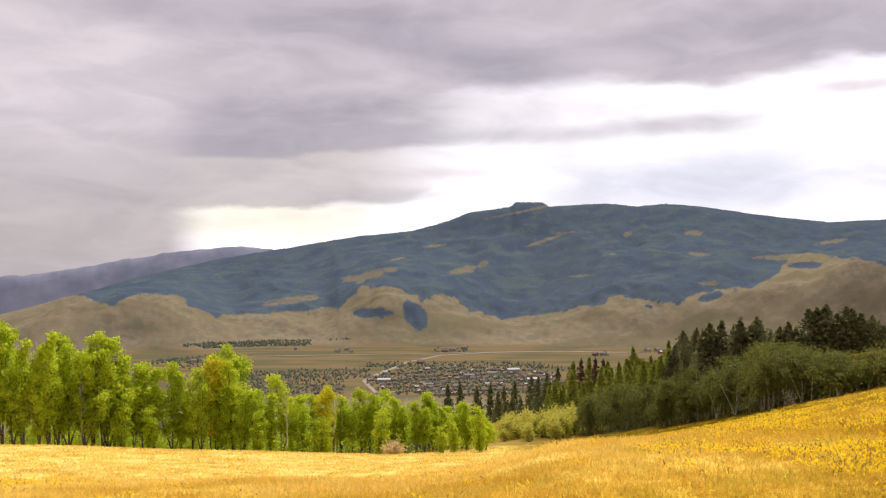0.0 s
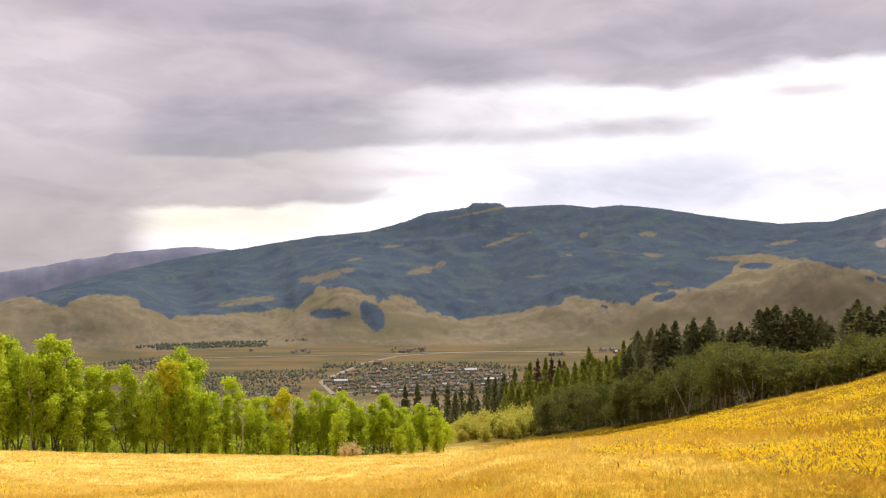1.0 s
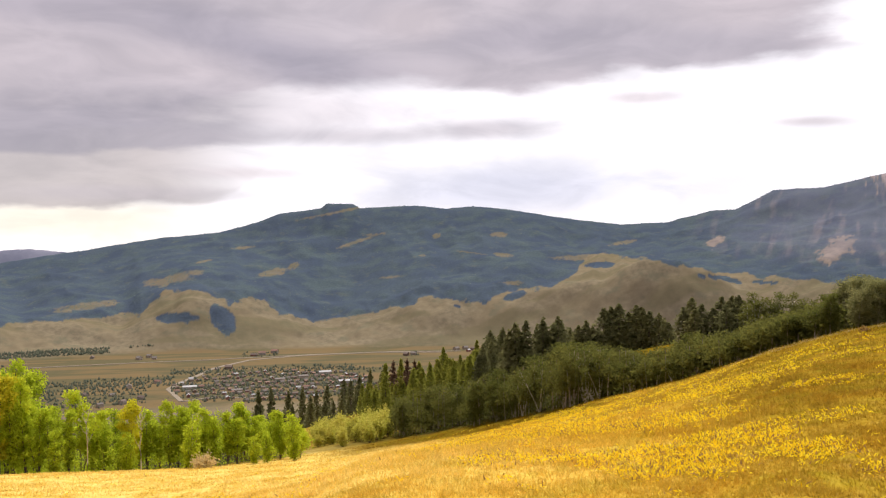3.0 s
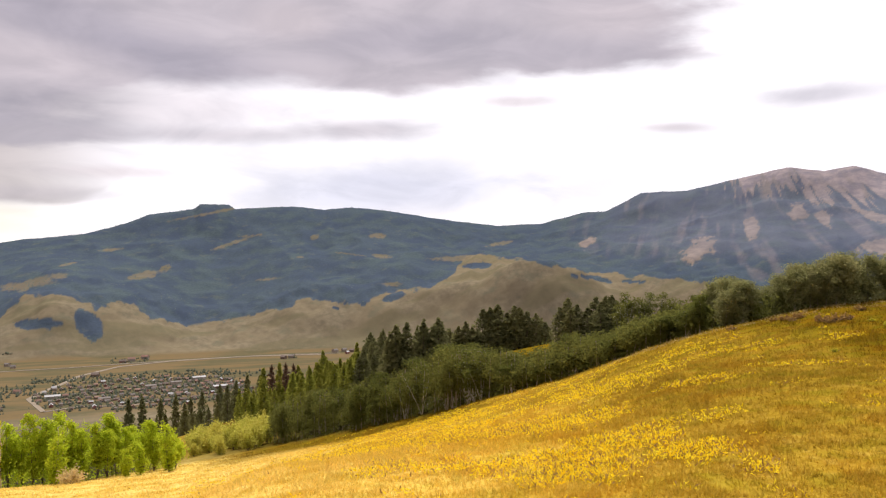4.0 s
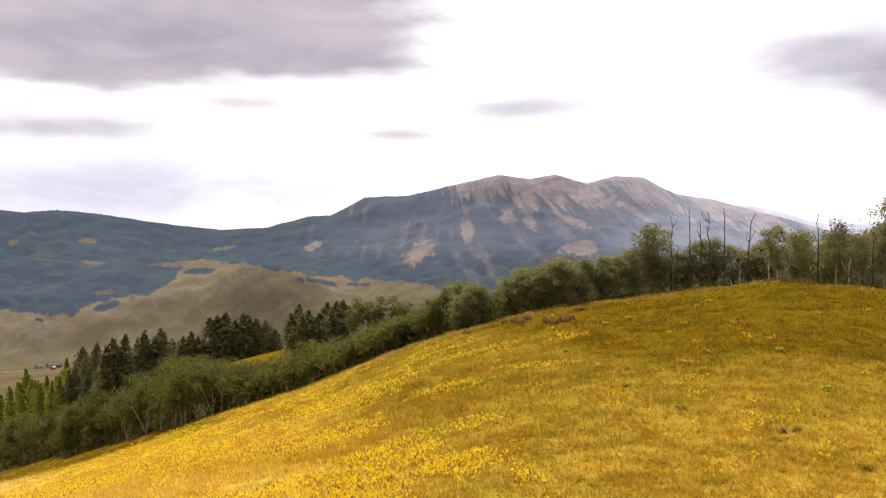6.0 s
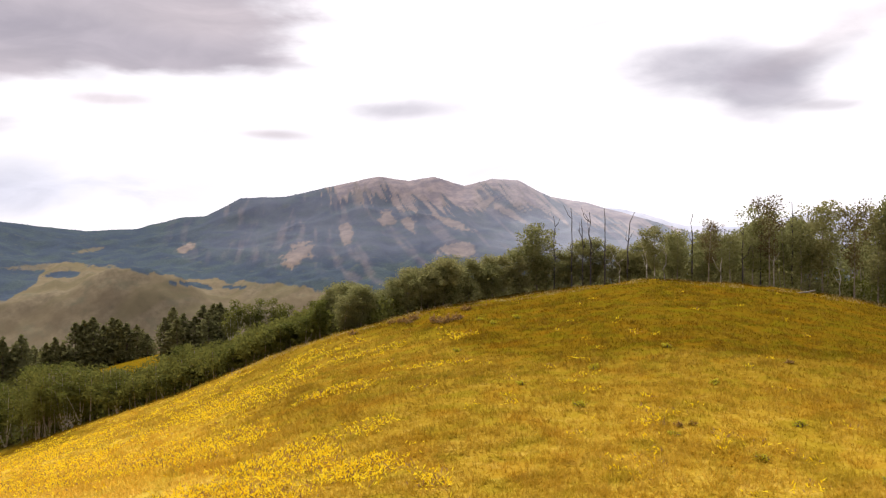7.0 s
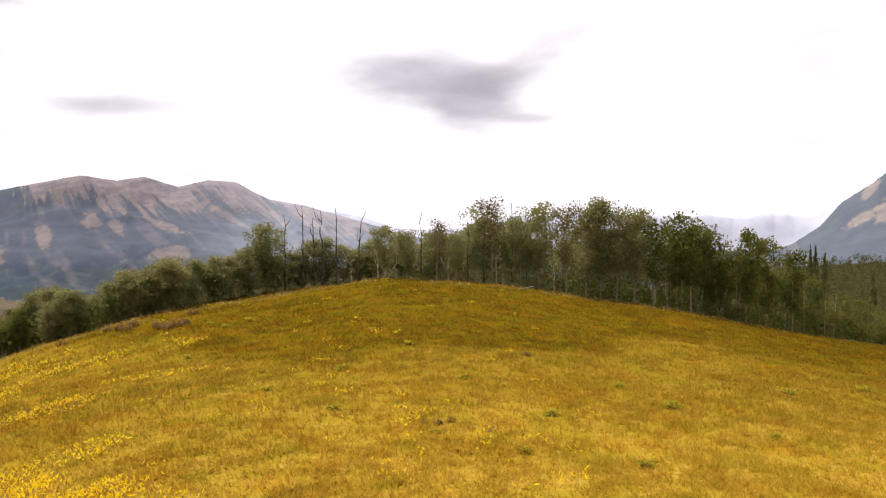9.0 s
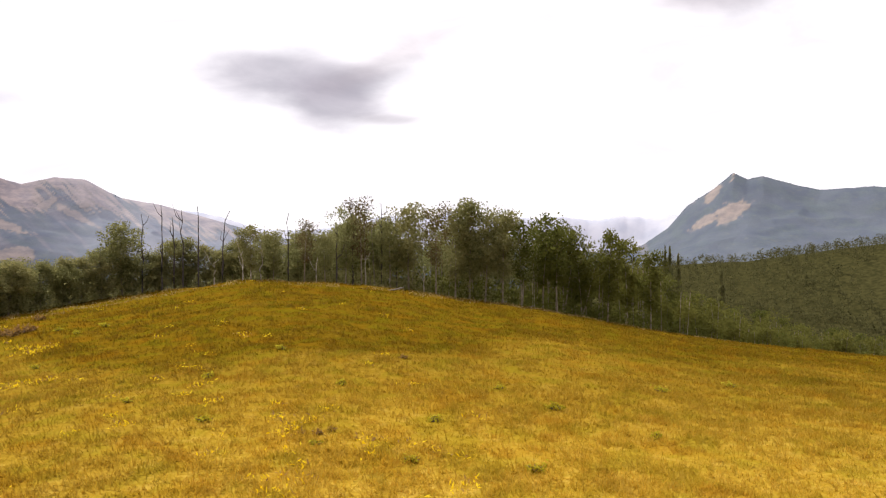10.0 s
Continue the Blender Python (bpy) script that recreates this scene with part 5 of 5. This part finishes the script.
def wood(name, count, a0, a1, front, deep, tops, size, per, mat, label):
    """The inside of a grove: slender trunks and the leaves above them, past the first rows."""
    a = rng.uniform(a0, a1, count)
    r = turn(a, CREST) + front + rng.uniform(0, 1, count) * deep
    if a0 < 20:
        r = np.maximum(r, np.interp(a, [8, 14, 18], [142, 118, 0]) + rng.uniform(0, 14, count))
    x, y = r * np.sin(np.radians(a)), r * np.cos(np.radians(a))
    z = height(x, y)
    at = np.array(tops)
    limit = 0.5 + np.interp(a, at[:, 0], (at[:, 2] - 0.5) / at[:, 1]) * r - rng.uniform(0.0, 1.0, count) ** 1.5 * 0.034 * r
    tall = np.clip(limit - z, 2.0, 9.0)
    v, f = [], []
    for k in range(count):
        lean = rng.normal(0, 0.25, 2)
        tube(v, f, [(x[k], y[k], z[k] - 0.2), (x[k] + lean[0], y[k] + lean[1], z[k] + tall[k] * 0.9)], [0.055, 0.025], 5)
    tagged(new(name + "_trunks", mesh_of(name + "_trunks", v, f, [BARK])), "slender pale trunks inside the aspen grove", "tree trunks", kind="stuff")
    n = count * per
    xx, yy, zz, tt = (np.repeat(q, per) for q in (x, y, z, tall))
    puff = np.repeat(rng.normal(0, 1, (count * (per // 30), 3)), 30, 0)
    up = 0.42 + 0.54 * np.clip(np.abs(puff[:, 2]) * 0.45, 0, 1)
    c = np.stack([xx + puff[:, 0] * 0.62 + rng.normal(0, 0.3, n), yy + puff[:, 1] * 0.62 + rng.normal(0, 0.3, n), zz + up * tt + rng.normal(0, 0.25, n)], 1)
    tagged(new(name, fast_mesh(name, leaf_quads(rng, c, size), 3, mat)), label, "foliage", kind="stuff")


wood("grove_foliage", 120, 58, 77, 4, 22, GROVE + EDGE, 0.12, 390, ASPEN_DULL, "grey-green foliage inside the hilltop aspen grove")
wood("shaded_foliage", 170, 76, 100, 3, 22, GROVE + EDGE, 0.13, 390, ASPEN_SHADE, "green foliage darkened in colour as in shade inside the lower end of the aspen grove")
wood("sunlit_foliage", 190, -31, 3.3, 2.5, 15, LEFT, 0.15, 480, ASPEN_SUN, "green foliage coloured bright as in sun inside the aspen grove below the meadow")
wood("strip_foliage", 330, 9, 36, 2.5, 12, STRIP, 0.12, 480, ASPEN_SHADE, "green foliage darkened in colour as in shade inside the aspen strip")

# ---- far woods ----
def welded_cones(name, x, y, z, tall, wide, sides, mat):
    n = len(x)
    w0 = rng.uniform(0, 6.283, n)[:, None] + 6.283 * np.arange(sides)[None] / sides
    wob = rng.uniform(0.75, 1.25, (n, sides))
    ringv = np.stack([x[:, None] + np.cos(w0) * wide[:, None] * wob, y[:, None] + np.sin(w0) * wide[:, None] * wob, np.repeat(z[:, None], sides, 1) + 0.1 * tall[:, None]], -1)
    tip = np.stack([x, y, z + tall], 1)[:, None]
    co = np.concatenate([ringv, tip], 1)
    k = sides + 1
    base = (np.arange(n) * k)[:, None]
    s = np.arange(sides)[None]
    tris = np.stack([base + s, base + (s + 1) % sides, np.repeat(base + sides, sides, 1)], -1).reshape(-1, 3)
    me = bpy.data.meshes.new(name)
    me.vertices.add(n * k)
    me.vertices.foreach_set("co", co.astype(np.float32).ravel())
    me.loops.add(tris.size)
    me.loops.foreach_set("vertex_index", tris.astype(np.int32).ravel())
    me.polygons.add(len(tris))
    me.polygons.foreach_set("loop_start", (np.arange(len(tris)) * 3).astype(np.int32))
    me.update(calc_edges=True)
    me.materials.append(mat)
    return me


n = 60000
a = np.radians(rng.uniform(-33, 104, n))
r = rng.uniform(2880, 4440, n)
x, y = r * np.sin(a), r * np.cos(a)
z = height(x, y)
fc = covers(x, y, z)
rim = np.where((fc[0] > 0.05) & (fc[0] < 0.9) & (np.degrees(a) < 28), 0.5, 0.0)
keep = rng.uniform(0, 1, n) < np.where(fc[0] > 0.05, np.where(r > 4330, 0.6, rim), 0)
x, y, z, a = x[keep], y[keep], z[keep], np.degrees(a[keep])
leafy = fbm(x / 210, y / 210, 3, 95) + 0.05 * np.degrees(np.arctan2(-z, np.hypot(x, y))) > 0.60
tall = rng.uniform(2.5, 5.5, len(x))
for mask, mat, wide, name, label in ((~leafy, FAR_WOOD, 0.6, "conifer_forest", "conifer forest on the mountainside, tinted blue for haze"), (leafy, FAR_ASPEN, 0.75, "aspen_forest", "paler green aspen woods on the mountainside, tinted for haze")):
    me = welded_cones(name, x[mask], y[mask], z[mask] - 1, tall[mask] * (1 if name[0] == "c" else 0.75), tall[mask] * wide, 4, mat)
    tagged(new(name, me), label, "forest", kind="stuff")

# wooded ridge beyond the grove
n = 6600
a = np.radians(rng.uniform(76, 105, n))
r = np.exp(rng.uniform(math.log(190), math.log(820), n))
x, y = r * np.sin(a), r * np.cos(a)
z = height(x, y)
keep = rng.uniform(0, 1, n) < covers(x, y, z)[7]
x, y, z, r = x[keep], y[keep], z[keep], r[keep]
tall = rng.uniform(5.5, 9.5, len(x))
per = 30
c = np.stack([np.repeat(v, per) for v in (x, y, z)], 1)
hh = np.repeat(tall, per)
up = rng.uniform(0.15, 1, len(c))
c += np.stack([rng.normal(0, 0.2, len(c)) * hh * (1.25 - up), rng.normal(0, 0.2, len(c)) * hh * (1.25 - up), up * hh], 1)
ob = new("ridge_wood", fast_mesh("ridge_wood", leaf_quads(rng, c, 0.55), 3, ASPEN_RIDGE))
tagged(ob, "green aspen wood covering the ridge beyond the grove, toned down as under cloud", "forest", kind="stuff")

# ---- the town in the valley ----
def house_meshes(w, d, h, rise, wall, roof):
    bm = bmesh.new()
    bmesh.ops.create_cube(bm, size=1, matrix=Matrix.Translation((0, 0, h / 2)) @ Matrix.Diagonal((w, d, h, 1)))
    gable = [bm.verts.new(p) for p in ((-w / 2, -d / 2, h), (-w / 2, d / 2, h), (-w / 2, 0, h + rise), (w / 2, -d / 2, h), (w / 2, d / 2, h), (w / 2, 0, h + rise))]
    bm.faces.new(gable[:3]), bm.faces.new(gable[3:])
    walls = bpy.data.meshes.new("wall")
    bm.to_mesh(walls)
    bm.free()
    walls.materials.append(wall)
    e, t = 0.5, 0.25
    slope = rise / (d / 2)
    v = []
    for px in (-w / 2 - e, w / 2 + e):
        for py, pz in ((-d / 2 - e, h - slope * e), (0, h + rise), (d / 2 + e, h - slope * e)):
            v += [(px, py, pz + 0.03), (px, py, pz + t)]
    f = [(1, 3, 9, 7), (3, 5, 11, 9), (0, 6, 8, 2), (2, 8, 10, 4), (0, 1, 7, 6), (4, 10, 11, 5), (0, 2, 3, 1), (2, 4, 5, 3), (6, 7, 9, 8), (8, 9, 11, 10)]
    return walls, mesh_of("roof", v, f, [roof])


HOUSES = []
for k in range(10):
    HOUSES.append(house_meshes(rnd.uniform(11, 16), rnd.uniform(8, 11), rnd.uniform(3.5, 6), rnd.uniform(2, 3.4), HOUSE_WALLS[k % 4], HOUSE_ROOFS[(0, 1, 3, 1, 0, 3, 1, 2, 0, 1)[k]]))
BIG = [house_meshes(34, 18, 7, 2.5, HOUSE_WALLS[2], HOUSE_ROOFS[2]), house_meshes(26, 16, 8, 2, HOUSE_WALLS[0], HOUSE_ROOFS[0])]


def house(meshes, a, e, spin, label, group):
    d = 400 / math.tan(radians(-e))
    x, y = polar(a, d)
    add_thing("house", x, y, (("wall", meshes[0]), ("roof", meshes[1])), label, "house", group, spin, sink=0.4)


streets = math.radians(8)
placed = []
for i in range(-19, 20):
    for j in range(-10, 11):
        u, w = i * 20 + rnd.uniform(-4, 4), j * 27 + (6 if j % 2 else -6) + rnd.uniform(-4, 4)
        x = 100 + u * math.cos(streets) - w * math.sin(streets)
        y = 2235 + u * math.sin(streets) + w * math.cos(streets)
        inside = ((x - 55) / 240) ** 2 + ((y - 2240) / 190) ** 2 < 1.0 + 0.3 * rnd.random()
        if not inside or rnd.random() < 0.25:
            continue
        hs = rnd.choice(HOUSES)
        add_thing("house", x, y, (("wall", hs[0]), ("roof", hs[1])), "small gabled house in the valley town", "house", "houses of the town", math.degrees(streets) + rnd.choice([0, 90]) + rnd.uniform(-6, 6), rnd.uniform(0.62, 0.95), sink=0.4)
        placed.append((x, y))
for a, e, k in [(-3.9, -10.15, 0), (5.9, -10.1, 0), (1.7, -9.9, 1), (3.2, -9.75, 1), (-1.0, -10.5, 1), (4.6, -9.5, 0)]:
    house(BIG[k], a, e, 8, "large pale flat-roofed building in the valley town", "large buildings of the town")
for a, e in [(-6.9, -8.2), (-6.3, -8.1), (-6.0, -8.22), (13.2, -8.05), (13.8, -8.0), (14.3, -8.05), (14.0, -8.15), (0.1, -8.25), (0.6, -8.2), (-16.0, -8.6), (-15.5, -8.5), (-9.6, -6.3), (1.4, -8.1), (10.4, -8.35), (9.9, -8.4),
             (-8.5, -10.3), (-7.5, -9.9), (-6.8, -10.6), (-9.2, -10.9), (-10.0, -10.2), (-5.8, -9.7), (-7.9, -10.8), (-2.2, -9.05), (-1.5, -9.0), (-25.5, -7.6), (-26.2, -7.4)]:
    d = 400 / math.tan(radians(-e))
    x, y = polar(a, min(d, 2850))
    hs = rnd.choice(HOUSES[2::4] + HOUSES)
    add_thing("house", x, y, (("wall", hs[0]), ("roof", hs[1])), "outlying farm building in the valley fields", "house", "farm buildings in the valley", rnd.uniform(0, 180), rnd.uniform(0.9, 1.5), sink=0.4)
# town and riverside trees
tx, ty = [], []
for px, py in placed:
    for k in range(6):
        tx.append(px + rng.normal(0, 14))
        ty.append(py + rng.normal(0, 14))
for a0, a1, e0, e1, count in [(-13, -4.8, -9.9, -9.35, 420), (-5, 6.5, -9.25, -9.0, 330), (-12.5, -6.5, -10.9, -9.9, 260), (-17.5, -14, -9.0, -8.2, 160), (6, 10, -9.4, -9.1, 60), (10.2, 10.8, -8.35, -8.25, 14), (-0.6, 1.6, -8.25, -8.1, 34), (-27, -20, -8.2, -7.4, 260)]:
    for k in range(count):
        d = 400 / math.tan(radians(-rng.uniform(e0, e1) + 0.1 * math.sin(k)))
        px, py = polar(rng.uniform(a0, a1), min(d, 2850))
        tx.append(px)
        ty.append(py)
# the long copse by the river and the thickets beyond it
def at_angle(a, e):
    """Where a line of sight from the hill first meets the valley or its slopes."""
    far = np.linspace(1950, 3600, 420)
    rise = np.degrees(np.arctan2(height(far * math.sin(radians(a)), far * math.cos(radians(a))), far))
    return polar(a, float(far[np.argmax(rise >= e)]))


for a0, a1, e0, e1, count in [(-15.4, -8.6, -7.75, -7.4, 620), (-16.6, -15, -7.6, -7.4, 30), (-18.5, -15.5, -8.6, -8.3, 90), (-7.5, -6, -7.45, -7.35, 14)]:
    for k in range(count):
        px, py = at_angle(rng.uniform(a0, a1), rng.uniform(e0, e1))
        tx.append(px)
        ty.append(py)
tx, ty = np.array(tx), np.array(ty)
tall = rng.uniform(4, 9, len(tx))
tagged(new("town_trees", welded_cones("town_trees", tx, ty, height(tx, ty) - 0.5, tall, tall * 0.42, 6, TOWN_TREE)), "dark trees along the streets and river of the town", "trees", kind="stuff")


# ---- roads across the valley ----
def road(points, wide):
    pts = []
    for (a0, e0), (a1, e1) in zip(points, points[1:]):
        for k in range(12):
            s = k / 12
            a, e = a0 + (a1 - a0) * s, e0 + (e1 - e0) * s
            d = 400 / math.tan(radians(-e))
            pts.append(polar(a, d))
    pts = np.array(pts)
    way = np.gradient(pts, axis=0)
    way /= np.linalg.norm(way, axis=1)[:, None]
    side = np.stack([-way[:, 1], way[:, 0]], 1) * wide / 2
    v, f = [], []
    for p, s in zip(pts, side):
        z = float(height(p[0], p[1])[0]) + 1.2
        v += [(*(p - s), z), (*(p + s), z), (*(p + s * 1.3), z - 3), (*(p - s * 1.3), z - 3)]
    for k in range(len(pts) - 1):
        b = 4 * k
        f += [(b, b + 1, b + 5, b + 4), (b + 1, b + 2, b + 6, b + 5), (b + 3, b, b + 4, b + 7)]
    me = mesh_of("road", v, f, [ROAD_DUST])
    return tagged(new("road", me), "pale road across the valley floor by the town", "road", kind="structure")


road(ROAD, 11)
road([(-14, -8.35), (-8.3, -8.4), (-3, -8.42), (2.8, -8.3), (8, -8.18), (14, -8.12)], 9)
road([(-4.4, -10.9), (-2.5, -10.75), (0.5, -10.9), (3, -10.6)], 8)
